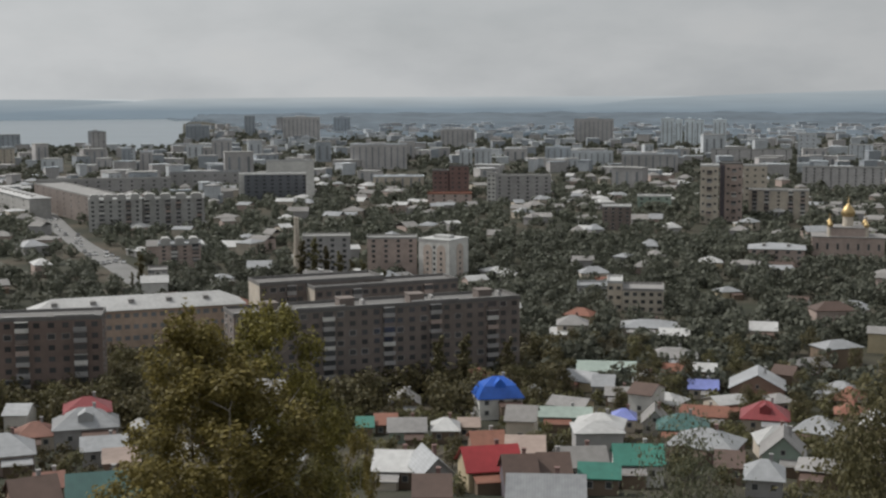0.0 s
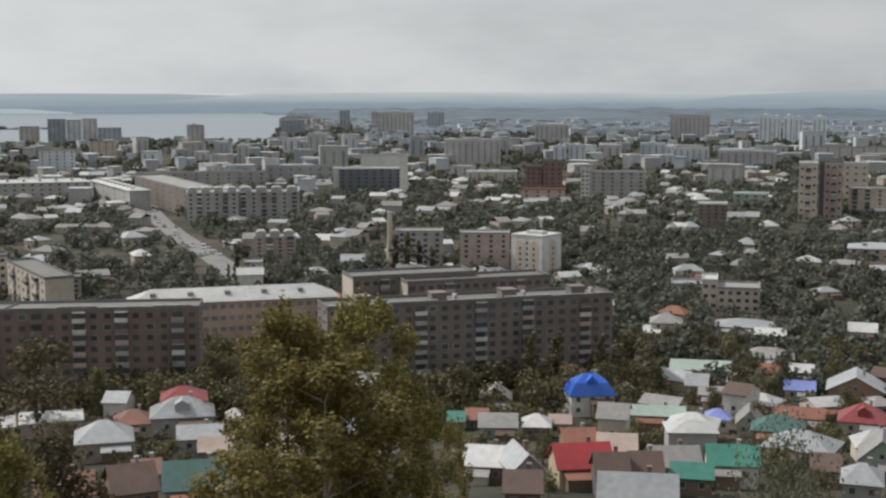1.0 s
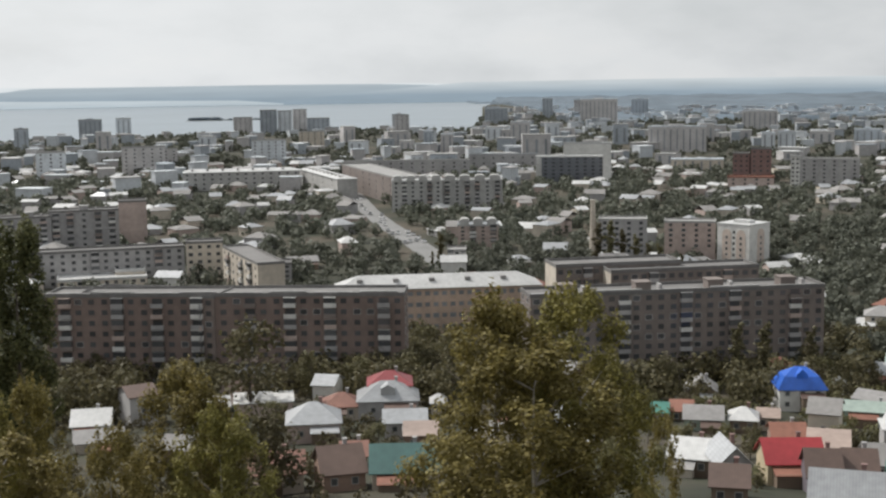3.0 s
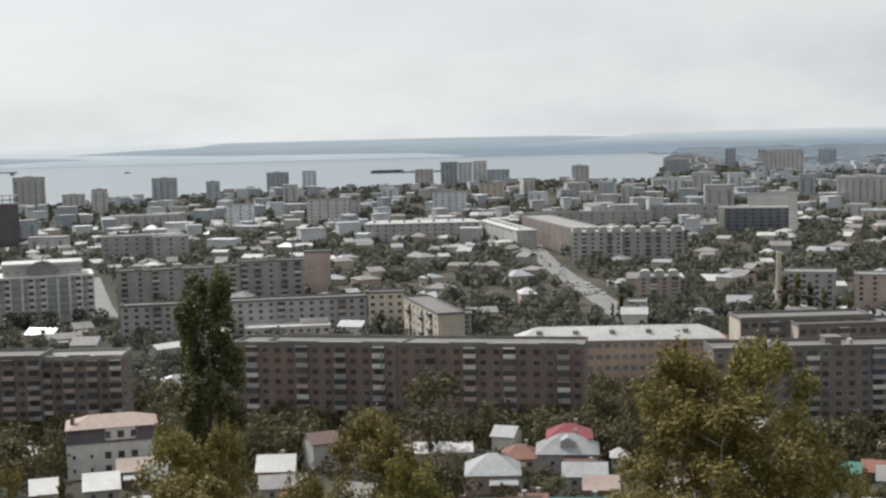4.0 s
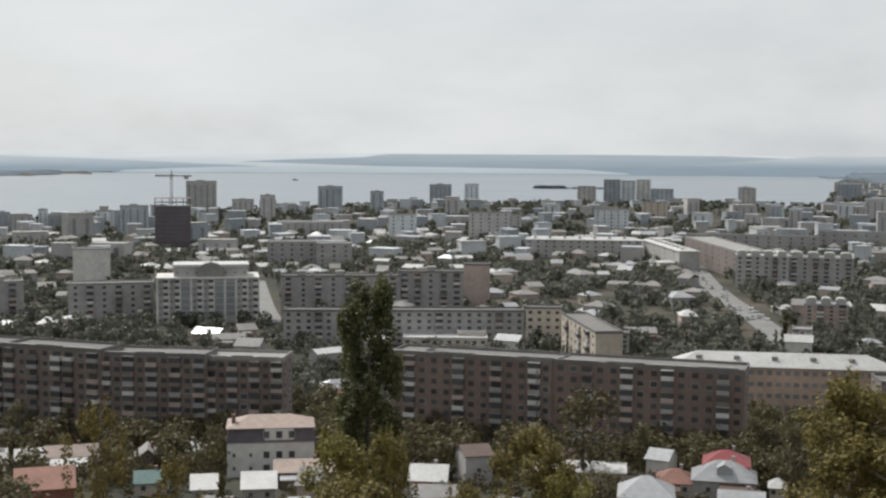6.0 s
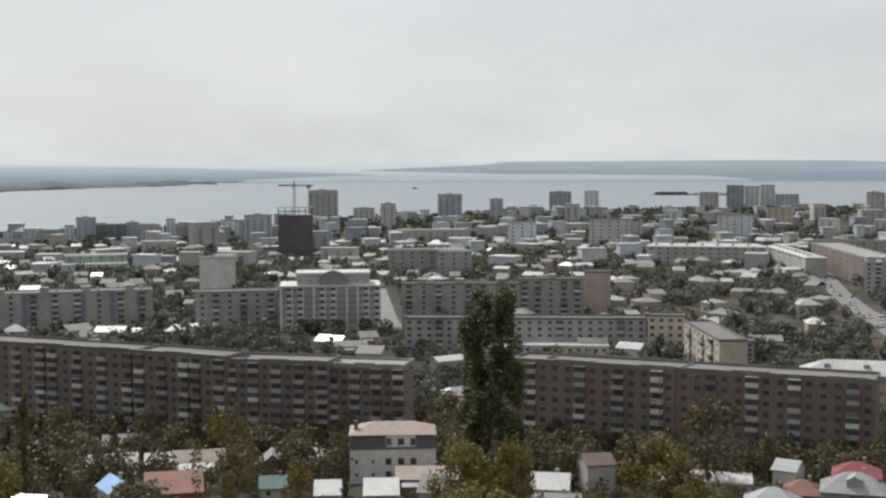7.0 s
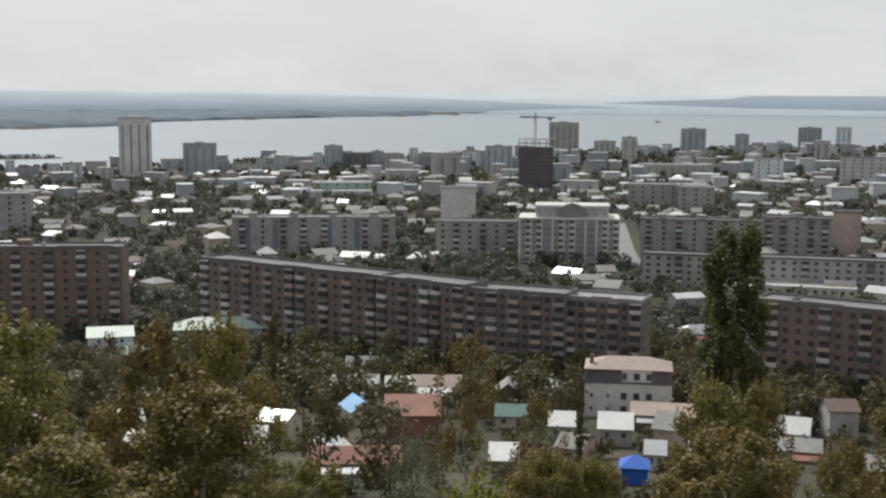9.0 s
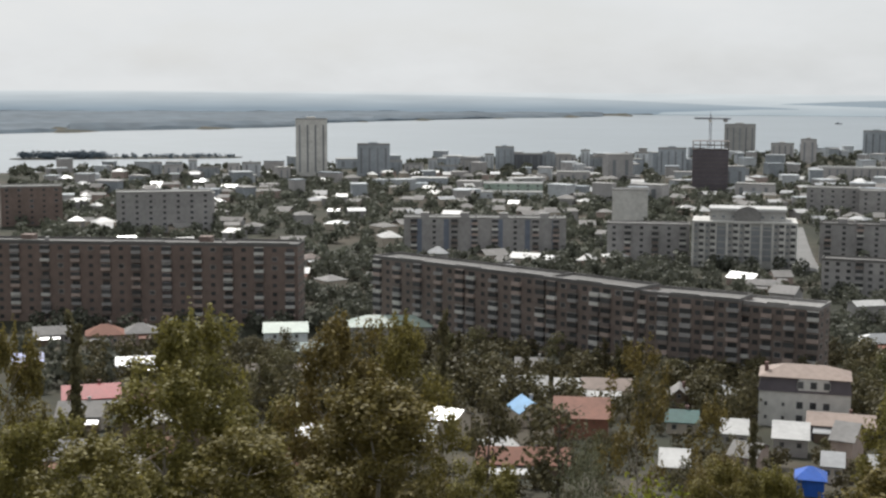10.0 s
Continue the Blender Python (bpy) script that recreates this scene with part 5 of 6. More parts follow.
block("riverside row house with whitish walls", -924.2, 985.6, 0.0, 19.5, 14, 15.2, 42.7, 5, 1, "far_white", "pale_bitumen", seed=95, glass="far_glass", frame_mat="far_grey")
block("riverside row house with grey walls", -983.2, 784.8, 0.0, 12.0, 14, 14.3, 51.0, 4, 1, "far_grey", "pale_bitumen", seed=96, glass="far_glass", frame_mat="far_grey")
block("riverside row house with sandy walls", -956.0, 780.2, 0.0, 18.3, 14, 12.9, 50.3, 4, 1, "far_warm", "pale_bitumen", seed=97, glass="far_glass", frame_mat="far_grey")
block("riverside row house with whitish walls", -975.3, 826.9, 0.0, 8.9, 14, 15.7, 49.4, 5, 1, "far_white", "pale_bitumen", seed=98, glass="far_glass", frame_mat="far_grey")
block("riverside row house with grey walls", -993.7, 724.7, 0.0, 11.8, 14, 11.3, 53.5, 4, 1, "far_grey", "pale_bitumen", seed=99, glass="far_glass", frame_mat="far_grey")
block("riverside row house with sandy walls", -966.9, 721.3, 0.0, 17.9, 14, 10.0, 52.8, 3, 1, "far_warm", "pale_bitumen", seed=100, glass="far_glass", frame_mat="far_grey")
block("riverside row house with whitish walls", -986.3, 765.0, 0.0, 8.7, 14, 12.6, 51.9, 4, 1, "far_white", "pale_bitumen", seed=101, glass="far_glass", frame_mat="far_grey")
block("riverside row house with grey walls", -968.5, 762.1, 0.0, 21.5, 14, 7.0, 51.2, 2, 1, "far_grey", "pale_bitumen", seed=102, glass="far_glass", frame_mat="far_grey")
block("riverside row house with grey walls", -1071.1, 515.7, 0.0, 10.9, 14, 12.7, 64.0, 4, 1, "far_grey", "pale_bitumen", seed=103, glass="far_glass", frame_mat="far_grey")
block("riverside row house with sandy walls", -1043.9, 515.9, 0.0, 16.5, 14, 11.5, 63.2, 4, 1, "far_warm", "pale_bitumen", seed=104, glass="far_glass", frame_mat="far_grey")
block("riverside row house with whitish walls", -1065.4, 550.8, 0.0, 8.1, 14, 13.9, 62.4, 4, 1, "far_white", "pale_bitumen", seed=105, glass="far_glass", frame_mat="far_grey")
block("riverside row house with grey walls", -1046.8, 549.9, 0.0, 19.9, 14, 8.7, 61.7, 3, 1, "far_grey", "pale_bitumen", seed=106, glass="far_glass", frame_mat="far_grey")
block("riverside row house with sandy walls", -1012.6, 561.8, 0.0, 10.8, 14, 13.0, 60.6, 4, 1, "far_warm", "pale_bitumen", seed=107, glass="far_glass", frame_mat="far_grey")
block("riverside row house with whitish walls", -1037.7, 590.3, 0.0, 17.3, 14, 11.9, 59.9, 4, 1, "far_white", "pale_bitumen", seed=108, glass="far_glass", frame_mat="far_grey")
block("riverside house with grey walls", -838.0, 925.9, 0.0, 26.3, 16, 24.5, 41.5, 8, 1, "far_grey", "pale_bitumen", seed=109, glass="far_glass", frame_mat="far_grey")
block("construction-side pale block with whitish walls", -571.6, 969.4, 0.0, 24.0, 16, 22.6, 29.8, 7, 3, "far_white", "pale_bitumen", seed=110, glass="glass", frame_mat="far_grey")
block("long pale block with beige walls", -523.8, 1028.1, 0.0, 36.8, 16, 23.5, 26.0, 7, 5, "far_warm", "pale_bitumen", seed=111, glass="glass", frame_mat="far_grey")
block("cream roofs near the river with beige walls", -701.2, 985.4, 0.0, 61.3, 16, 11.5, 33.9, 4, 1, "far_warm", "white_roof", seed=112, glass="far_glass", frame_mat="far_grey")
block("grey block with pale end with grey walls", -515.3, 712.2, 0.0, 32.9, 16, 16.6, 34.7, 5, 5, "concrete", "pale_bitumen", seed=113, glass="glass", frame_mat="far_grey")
block("grey block with grey walls", -485.2, 726.4, 0.0, 23.9, 16, 15.7, 32.8, 5, 3, "concrete", "pale_bitumen", seed=114, glass="glass", frame_mat="far_grey")
block("brown brick block house with grey walls", -701.0, 358.2, 0.0, 6.8, 14, 18.7, 62.6, 6, 1, "far_grey", "pale_bitumen", seed=115, glass="far_glass", frame_mat="far_grey")
block("brown brick block house with sandy walls", -686.7, 359.3, 0.0, 10.4, 14, 17.9, 61.9, 6, 1, "far_warm", "pale_bitumen", seed=116, glass="far_glass", frame_mat="far_grey")
block("grey slabs by the road with grey walls", -670.3, 301.5, 0.0, 52.1, 16, 22.1, 63.6, 7, 7, "concrete", "pale_bitumen", seed=117, glass="glass", frame_mat="far_grey")
block("maroon brick block with maroon walls", -743.0, 263.5, 0.0, 34.3, 16, 22.4, 69.1, 7, 5, "brown_brick", "pale_bitumen", seed=118, glass="glass", frame_mat="far_grey")
block("two-tone tower with whitish walls", -457.5, 1163.5, 0.0, 32.6, 16, 22.9, 20.7, 7, 5, "far_white", "pale_bitumen", seed=119, glass="glass", frame_mat="far_grey")
block("pale slab by the river with beige walls", -552.7, 1086.5, 0.0, 49.4, 16, 17.7, 25.8, 6, 7, "far_warm", "pale_bitumen", seed=120, glass="glass", frame_mat="far_grey")
block("waterfront towers with beige walls", -762.1, 1867.2, 0.0, 28.9, 16, 23.5, 21.8, 7, 4, "far_warm", "pale_bitumen", seed=121, glass="glass", frame_mat="far_grey")
block("waterfront tower with grey walls", -695.7, 1806.8, 0.0, 25.2, 16, 36.0, 20.7, 11, 4, "far_grey", "pale_bitumen", seed=122, glass="glass", frame_mat="far_grey")
block("waterfront tower with whitish walls", -672.5, 1818.9, 0.0, 21.0, 16, 34.3, 19.9, 11, 3, "far_white", "pale_bitumen", seed=123, glass="glass", frame_mat="far_grey")
block("waterfront tower with beige walls", -667.0, 1868.7, 0.0, 21.4, 16, 35.1, 19.3, 11, 3, "far_warm", "pale_bitumen", seed=124, glass="glass", frame_mat="far_grey")
block("waterfront house with grey walls", -634.4, 1840.3, 0.0, 33.6, 16, 22.6, 18.5, 7, 5, "far_grey", "pale_bitumen", seed=125, glass="glass", frame_mat="far_grey")
block("cream tower house with cream walls", -511.0, 1451.3, 0.0, 29.9, 16, 19.0, 18.8, 6, 4, "cream", "pale_bitumen", seed=126, glass="glass", frame_mat="far_grey")
block("pale block with beige walls", -466.4, 1720.1, 0.0, 19.6, 16, 29.6, 14.8, 9, 3, "far_warm", "pale_bitumen", seed=127, glass="glass", frame_mat="far_grey")
block("pale tower house with whitish walls", -361.7, 1458.3, 0.0, 15.2, 16, 19.6, 13.6, 6, 2, "far_white", "pale_bitumen", seed=128, glass="glass", frame_mat="far_grey")
block("pale tower house with whitish walls", -326.9, 1411.8, 0.0, 10.3, 16, 19.4, 12.8, 6, 2, "far_white", "pale_bitumen", seed=129, glass="glass", frame_mat="far_grey")
block("grey house with beige walls", -312.0, 1764.8, 0.0, 24.1, 16, 18.5, 9.6, 6, 3, "far_warm", "pale_bitumen", seed=130, glass="glass", frame_mat="far_grey")
block("far bank towers with grey walls", -470.3, 2373.3, 0.0, 27.9, 16, 25.5, 10.9, 8, 4, "far_grey", "pale_bitumen", seed=131, glass="glass", frame_mat="far_grey")
block("far bank slab with grey walls", -380.5, 2490.3, 0.0, 20.3, 16, 36.9, 8.4, 12, 3, "far_grey", "pale_bitumen", seed=132, glass="glass", frame_mat="far_grey")
block("far bank slab with beige walls", -311.3, 2427.3, 0.0, 29.1, 16, 34.5, 6.9, 11, 4, "far_warm", "pale_bitumen", seed=133, glass="glass", frame_mat="far_grey")
block("far bank slab with grey walls", -284.2, 2445.9, 0.0, 46.4, 16, 34.4, 6.1, 11, 7, "far_grey", "pale_bitumen", seed=134, glass="glass", frame_mat="far_grey")
block("long pale shop roofs with greenish walls", -749.7, 634.1, 0.0, 44.7, 16, 8.9, 48.4, 3, 6, "green_wall", "white_roof", seed=135, glass="glass", frame_mat="far_grey")
block("white flat shed with whitish walls", -735.1, 611.9, 0.0, 51.0, 16, 4.1, 48.6, 1, 7, "far_white", "white_roof", seed=136, glass="glass", frame_mat="far_grey")
block("pale shed with whitish walls", -773.0, 719.3, 0.0, 27.6, 16, 2.7, 46.2, 1, 4, "far_white", "white_roof", seed=137, glass="glass", frame_mat="far_grey")
block("pale shed with whitish walls", -989.0, 536.3, 0.0, 34.2, 16, 5.4, 60.6, 2, 5, "far_white", "white_roof", seed=138, glass="glass", frame_mat="far_grey")

# ---- houses on the slope ----
house("white house with a bright blue mansard roof", 8.2, 294.8, 4.4, 10.2, 8, 4.9, 4.3, 9.4, "mansard", "white_plaster", "blue_roof", floors=2, windows=3, dormer=True)
house("small white summer house", 21.1, 321.7, 2.2, 3.0, 4, 2.6, 1.4, -4.1, "hip", "white_plaster", "white_roof", chimney=False, windows=1)
house("small grey gabled cottage", -12.9, 300.4, 3.9, 7.0, 8, 2.8, 2.4, 1.8, "gable", "timber_wall", "slate_roof", across=True)
house("little shed with a green roof", -18.4, 267.7, 7.2, 3.2, 5, 2.5, 1.0, 3.6, "shed", "timber_wall", "green_roof", chimney=False, windows=1)
house("low outhouse with rusty roof", -14.8, 271.1, 6.8, 4.5, 6, 2.5, 1.0, 2.6, "shed", "timber_wall", "rust_roof", chimney=False)
house("cottage with pale slate roof", -11.4, 259.1, 8.1, 7.5, 7, 3, 2.0, 1.7, "gable", "green_wall", "slate_roof")
house("cottage with white hipped roof", -2.5, 260.4, 8.0, 5.4, 7, 3, 1.8, -0.1, "hip", "timber_wall", "white_roof")
house("low white roofed cottage", 3.1, 266.7, 7.3, 4.1, 6, 2.8, 1.2, -1.1, "gable", "cream", "tan_roof")
house("long dark green house with pale roof", 21.0, 279.6, 6.0, 11.3, 7, 3, 1.4, -5.5, "gable", "green_wall", "pale_green_roof")
house("cottage with wide white hipped roof", 27.1, 264.8, 7.4, 9.9, 9, 3, 2.2, -12.9, "hip", "concrete", "white_roof")
house("small house with violet roof", 36.9, 277.3, 6.0, 4.8, 6, 3, 1.6, -8.1, "hip", "cream", "violet_roof")
house("grey gabled house among gardens", 42.7, 272.5, 6.4, 5.0, 8, 3, 2.6, -9.5, "gable", "concrete", "old_slate", across=True)
house("house with dark teal hipped roof", 44.5, 264.0, 7.2, 10.3, 9, 3, 2.4, -10.7, "hip", "timber_wall", "teal_roof")
house("red brick house with white hipped roof", 42.6, 241.6, 9.9, 12.6, 10, 3.2, 2.6, -25.5, "hip", "red_brick", "tin_roof")
house("house with red hipped roof and white walls", 65.6, 279.5, 5.3, 10.0, 9, 3.2, 3.0, -14.2, "hip", "cream", "maroon_roof", dormer=True)
house("low house with rusty roof", 53.1, 284.5, 5.1, 10.2, 7, 2.8, 1.6, -11.6, "gable", "orange_brick", "rust_roof")
house("long low rusty roofed house", 5.6, 241.7, 10.2, 6.1, 7, 2.8, 1.8, 7.9, "gable", "orange_brick", "rust_roof")
house("flat garage with patched pale roof", 11.2, 228.4, 12.2, 6.8, 8, 2.8, 1.3, -3.7, "shed", "cream", "tan_roof", chimney=False)
house("cream house with scarlet gabled roof", 3.8, 200.9, 16.4, 8.8, 8, 3.6, 2.9, 11.7, "gable", "yellow_plaster", "red_roof")
house("house with two dark brown gables", 9.5, 191.6, 18.1, 4.8, 9, 3, 3.0, 4.4, "gable", "dark_frame", "brown_roof")
house("house with dark brown metal roof", 15.0, 194.4, 17.6, 4.6, 9, 3, 3.0, 2.8, "gable", "dark_frame", "brown_roof")
house("grey slate roofed house with white gable", 19.5, 211.6, 14.5, 8.0, 8, 3, 2.4, 3.6, "gable", "white_plaster", "old_slate")
house("white house with emerald gabled roof", 29.0, 213.4, 14.1, 8.1, 8, 3.4, 2.4, -2.9, "gable", "white_plaster", "green_roof")
house("outbuilding with emerald roof", 21.4, 199.3, 16.7, 6.1, 6, 2.8, 1.6, -7.1, "gable", "timber_wall", "green_roof", chimney=False)
house("long house with grey metal roof", 8.3, 164.6, 23.0, 9.9, 9, 3, 3.2, -4.6, "gable", "concrete", "tin_roof")
house("house with bright white tin gables", -3.6, 199.7, 16.7, 5.2, 9, 3, 2.6, 16.3, "gable", "concrete", "tin_roof", across=True)
house("house with patched white roof", -11.7, 205.9, 15.8, 7.0, 9, 3, 2.2, -5.7, "gable", "timber_wall", "white_roof")
house("brown roofed cottage among gardens", -4.2, 175.3, 21.1, 4.9, 8, 3, 2.0, 0.5, "gable", "timber_wall", "brown_roof")
house("house with white hipped roof", 61.8, 247.9, 8.4, 7.8, 8, 3, 2.6, -4.9, "hip", "cream", "white_roof")
house("grey house with steep front gable", 57.4, 228.5, 11.2, 7.5, 9, 3.5, 3.5, -15.0, "gable", "green_wall", "slate_roof", across=True)
house("house with pale tin roof", 48.2, 201.6, 15.5, 5.8, 8, 3, 2.2, -14.3, "hip", "concrete", "tin_roof")
house("small brown roofed outhouse", 46.6, 216.5, 13.3, 4.5, 6, 2.6, 1.4, -12.8, "shed", "timber_wall", "brown_roof", chimney=False)
house("white gabled cottage among gardens", 50.3, 337.2, 0.7, 6.5, 6, 3, 2.0, -9.1, "gable", "white_plaster", "white_roof", across=True)
house("long shed with pale green roof", 37.2, 355.1, 0.0, 16.1, 8, 2.8, 1.2, -7.3, "shed", "green_wall", "pale_green_roof", chimney=False)
house("low house with violet blue roof", 63.0, 326.9, 1.4, 7.2, 8, 2.8, 1.6, -11.6, "gable", "cream", "violet_roof")
house("large house with white front gable", 72.2, 320.9, 1.7, 13.4, 12, 4, 3.6, -13.9, "gable", "orange_brick", "tin_roof", across=True)
house("slate roofed house beside orchard", 59.7, 372.8, 0.0, 14.0, 9, 3, 2.2, -10.2, "hip", "cream", "slate_roof")
house("long house with pale hipped roof", 58.4, 420.0, 0.0, 17.8, 12, 3.2, 1.8, -9.1, "hip", "cream", "tin_roof")
house("cream two-storey house with hipped roof", 36.6, 412.3, 0.0, 9.6, 9, 5.6, 2.4, -5.8, "hip", "cream", "slate_roof", floors=2)
house("low annex with white roof", 34.1, 408.4, 0.0, 5.5, 8, 3, 1.0, -5.2, "shed", "cream", "white_roof", chimney=False)
house("small house with white roof", 68.8, 407.3, 0.0, 9.2, 8, 3, 1.6, -10.3, "gable", "cream", "white_roof")
house("white roofed house among trees", 99.6, 415.6, 0.0, 8.4, 8, 3, 2.2, -14.1, "gable", "cream", "white_roof")
house("house with patched light roof", 40.1, 314.8, 2.6, 6.7, 7, 2.8, 1.4, -7.9, "gable", "timber_wall", "slate_roof")
house("small house with rusty roof", 60.8, 353.9, 0.0, 6.1, 7, 2.8, 1.6, -10.3, "gable", "timber_wall", "rust_roof")
house("small house with white roof", 69.3, 354.6, 0.0, 6.3, 7, 2.8, 1.6, -11.6, "gable", "timber_wall", "white_roof")
house("tall plain grey shed", -124.6, 296.8, 2.3, 10.6, 7, 4.6, 0.3, 21.8, "shed", "concrete", "pale_bitumen", chimney=False, windows=0)
house("low pink garage with white flat roof", -110.7, 265.1, 5.3, 12.8, 8, 2.8, 0.5, 21.4, "shed", "pink_panel", "white_roof", chimney=False)
house("square brick house with pale hipped roof", -86.2, 231.8, 9.4, 10.3, 10, 4.2, 3.0, 19.2, "hip", "pink_panel", "tin_roof")
house("large house with pale hipped roof", -81.2, 262.7, 6.5, 13.0, 10, 4.2, 3.2, 15.8, "hip", "concrete", "tin_roof", dormer=True)
house("tall house with maroon hipped roof", -81.0, 270.2, 5.8, 9.5, 9, 6.5, 2.4, 15.7, "hip", "cream", "maroon_roof", floors=2)
house("low house with grey metal roof", -69.8, 242.9, 8.7, 8.4, 8, 3, 1.8, 15.0, "gable", "concrete", "tin_roof")
house("small house with orange roof", -88.6, 261.4, 6.4, 7.8, 8, 3, 2.2, 17.9, "hip", "cream", "orange_roof")
house("white roofed garden house", -67.2, 272.2, 6.0, 3.2, 5, 2.6, 1.4, 13.5, "hip", "cream", "white_roof", chimney=False)
house("orange plastered garage among gardens", -60.6, 224.4, 11.6, 6.0, 7, 3, 0.8, 14.3, "shed", "orange_brick", "tan_roof", chimney=False)
house("long house with teal metal roof", -53.5, 178.4, 19.2, 10.0, 9, 3, 3.0, 15.1, "gable", "cream", "teal_roof")
house("brown roofed house among gardens", -60.3, 176.4, 19.1, 6.3, 9, 3, 3.0, 27.9, "gable", "orange_brick", "brown_roof")
house("house with orange tiled roof", -71.6, 175.6, 18.6, 8.0, 9, 3, 2.2, 20.9, "gable", "cream", "orange_roof")
house("low shed with orange roof", -64.9, 199.6, 15.0, 4.2, 7, 2.8, 1.6, 17.4, "gable", "timber_wall", "orange_roof")
house("low white roofed garage", -116.8, 261.8, 5.3, 5.6, 7, 2.6, 0.8, 23.5, "shed", "cream", "white_roof", chimney=False)
house("white house with pale tin roof", -134.3, 235.0, 7.0, 7.6, 9, 3, 2.4, 22.8, "gable", "white_plaster", "white_roof")
house("house with crumbling pale roof", -122.9, 216.0, 9.3, 8.8, 7, 3, 1.6, 28.4, "gable", "cream", "slate_roof")
house("low house with shining pale roof", -240.4, 207.7, 2.7, 11.6, 9, 3, 2.6, 47.8, "gable", "concrete", "white_roof")
house("low house with white metal roof", -234.4, 220.8, 2.3, 6.0, 7, 3, 1.8, 45.8, "gable", "concrete", "white_roof", chimney=False)
house("long house with tan roof and white eaves", -229.7, 225.7, 2.3, 12.0, 8, 3, 2.0, 44.1, "gable", "cream", "tan_roof")
house("white roofed lean-to among gardens", -219.8, 216.0, 3.4, 8.9, 4, 2.6, 1.0, 44.3, "shed", "cream", "white_roof", chimney=False)
house("cottage with light blue gabled roof", -210.1, 187.2, 5.9, 6.2, 8, 3, 2.2, 67.3, "gable", "cream", "sky_blue_roof", across=True)
house("large reddish brown barn", -195.1, 183.2, 7.3, 11.3, 9, 4.2, 2.4, 45.2, "shed", "rust_roof", "rust_roof", chimney=False, windows=0)
house("grey slate cottage beside the long block", -266.9, 236.5, 0.0, 10.2, 8, 3, 2.0, 47.3, "gable", "cream", "slate_roof")
house("grey cottage with front gable", -207.3, 232.0, 3.2, 5.9, 8, 3, 2.4, 40.9, "gable", "timber_wall", "slate_roof", across=True)
house("low house with pale roof", -209.0, 247.2, 2.2, 7.9, 7, 2.8, 1.6, 39.2, "hip", "timber_wall", "tin_roof")
house("small house with teal roof", -185.1, 207.0, 6.3, 6.5, 7, 2.8, 1.8, 40.7, "gable", "cream", "teal_roof")
house("house with tan roof and dark gable", -165.4, 229.8, 5.7, 13.6, 9, 3.2, 1.8, 34.0, "gable", "dark_frame", "tan_roof")
house("low house with bright white roof", -159.0, 209.5, 7.8, 6.7, 7, 2.8, 1.8, 36.0, "shed", "concrete", "white_roof", chimney=False)
house("low house with white roof", -168.3, 204.9, 7.5, 5.0, 7, 2.8, 1.4, 38.4, "shed", "concrete", "white_roof", chimney=False)
house("tumbledown shed with white roof", -145.8, 161.2, 14.0, 4.6, 7, 2.6, 1.2, 41.0, "shed", "timber_wall", "white_roof", chimney=False)
house("blue tarpaulin garden pavilion", -127.4, 173.8, 14.3, 4.4, 5, 2.4, 1.4, 35.1, "hip", "blue_roof", "blue_roof", chimney=False, windows=0)
house("small shed with tin roof", -133.5, 189.6, 11.8, 3.4, 6, 2.6, 1.0, 34.2, "shed", "cream", "tin_roof", chimney=False)
house("long house with rusty roof", -164.3, 136.3, 14.6, 15.2, 8, 2.8, 1.8, 47.8, "gable", "timber_wall", "rust_roof")
house("pale green roofed two-storey house", -341.7, 199.9, 0.0, 13.3, 9, 5.5, 1.6, 58.5, "shed", "pale_blue", "pale_green_roof", floors=2, chimney=False)
house("long house with teal roof", -323.5, 198.7, 0.0, 12.9, 8, 3, 1.8, 57.2, "gable", "cream", "teal_roof")
house("low brown roofed house", -303.2, 171.9, 0.2, 15.2, 8, 3, 2.0, 58.9, "gable", "pink_panel", "brown_roof")
house("small house with white gable", -300.2, 188.9, 0.0, 5.4, 7, 2.8, 1.6, 57.1, "gable", "white_plaster", "white_roof", across=True)
house("large house with pale green hipped roof", -332.8, 224.5, 0.0, 26.7, 12, 6.0, 2.6, 53.8, "hip", "concrete", "pale_green_roof", floors=2, windows=4)
house("house with grey tin roof", -334.9, 148.7, 0.0, 12.4, 8, 3, 1.8, 64.9, "gable", "concrete", "tin_roof")
house("house with red tiled roof", -295.9, 117.3, 2.7, 13.2, 9, 3, 2.4, 66.9, "gable", "cream", "red_roof")
house("house with orange red roof", -280.8, 127.0, 3.5, 9.1, 9, 3, 2.0, 64.5, "gable", "cream", "orange_roof")
house("house with dark slate roof", -272.6, 106.2, 5.0, 9.7, 9, 3, 2.4, 55.5, "gable", "cream", "old_slate")
house("house with grey slate roof", -222.9, 80.9, 11.4, 9.4, 9, 3, 2.4, 52.6, "gable", "cream", "slate_roof")
house("grey cottage with slate roof", -392.9, 147.5, 0.0, 12.9, 8, 3, 2.0, 68.3, "gable", "concrete", "slate_roof")
house("pinkish brick house with dark roof", -377.8, 158.3, 0.0, 11.3, 9, 4, 2.6, 66.3, "hip", "pink_panel", "rust_roof")
house("brown brick house among gardens", -373.9, 169.2, 0.0, 9.7, 9, 4, 2.4, 64.8, "hip", "pink_panel", "slate_roof")
house("yellow house with pale roof", -356.9, 127.8, 0.0, 7.8, 8, 3, 1.8, 69.5, "gable", "yellow_plaster", "violet_roof")

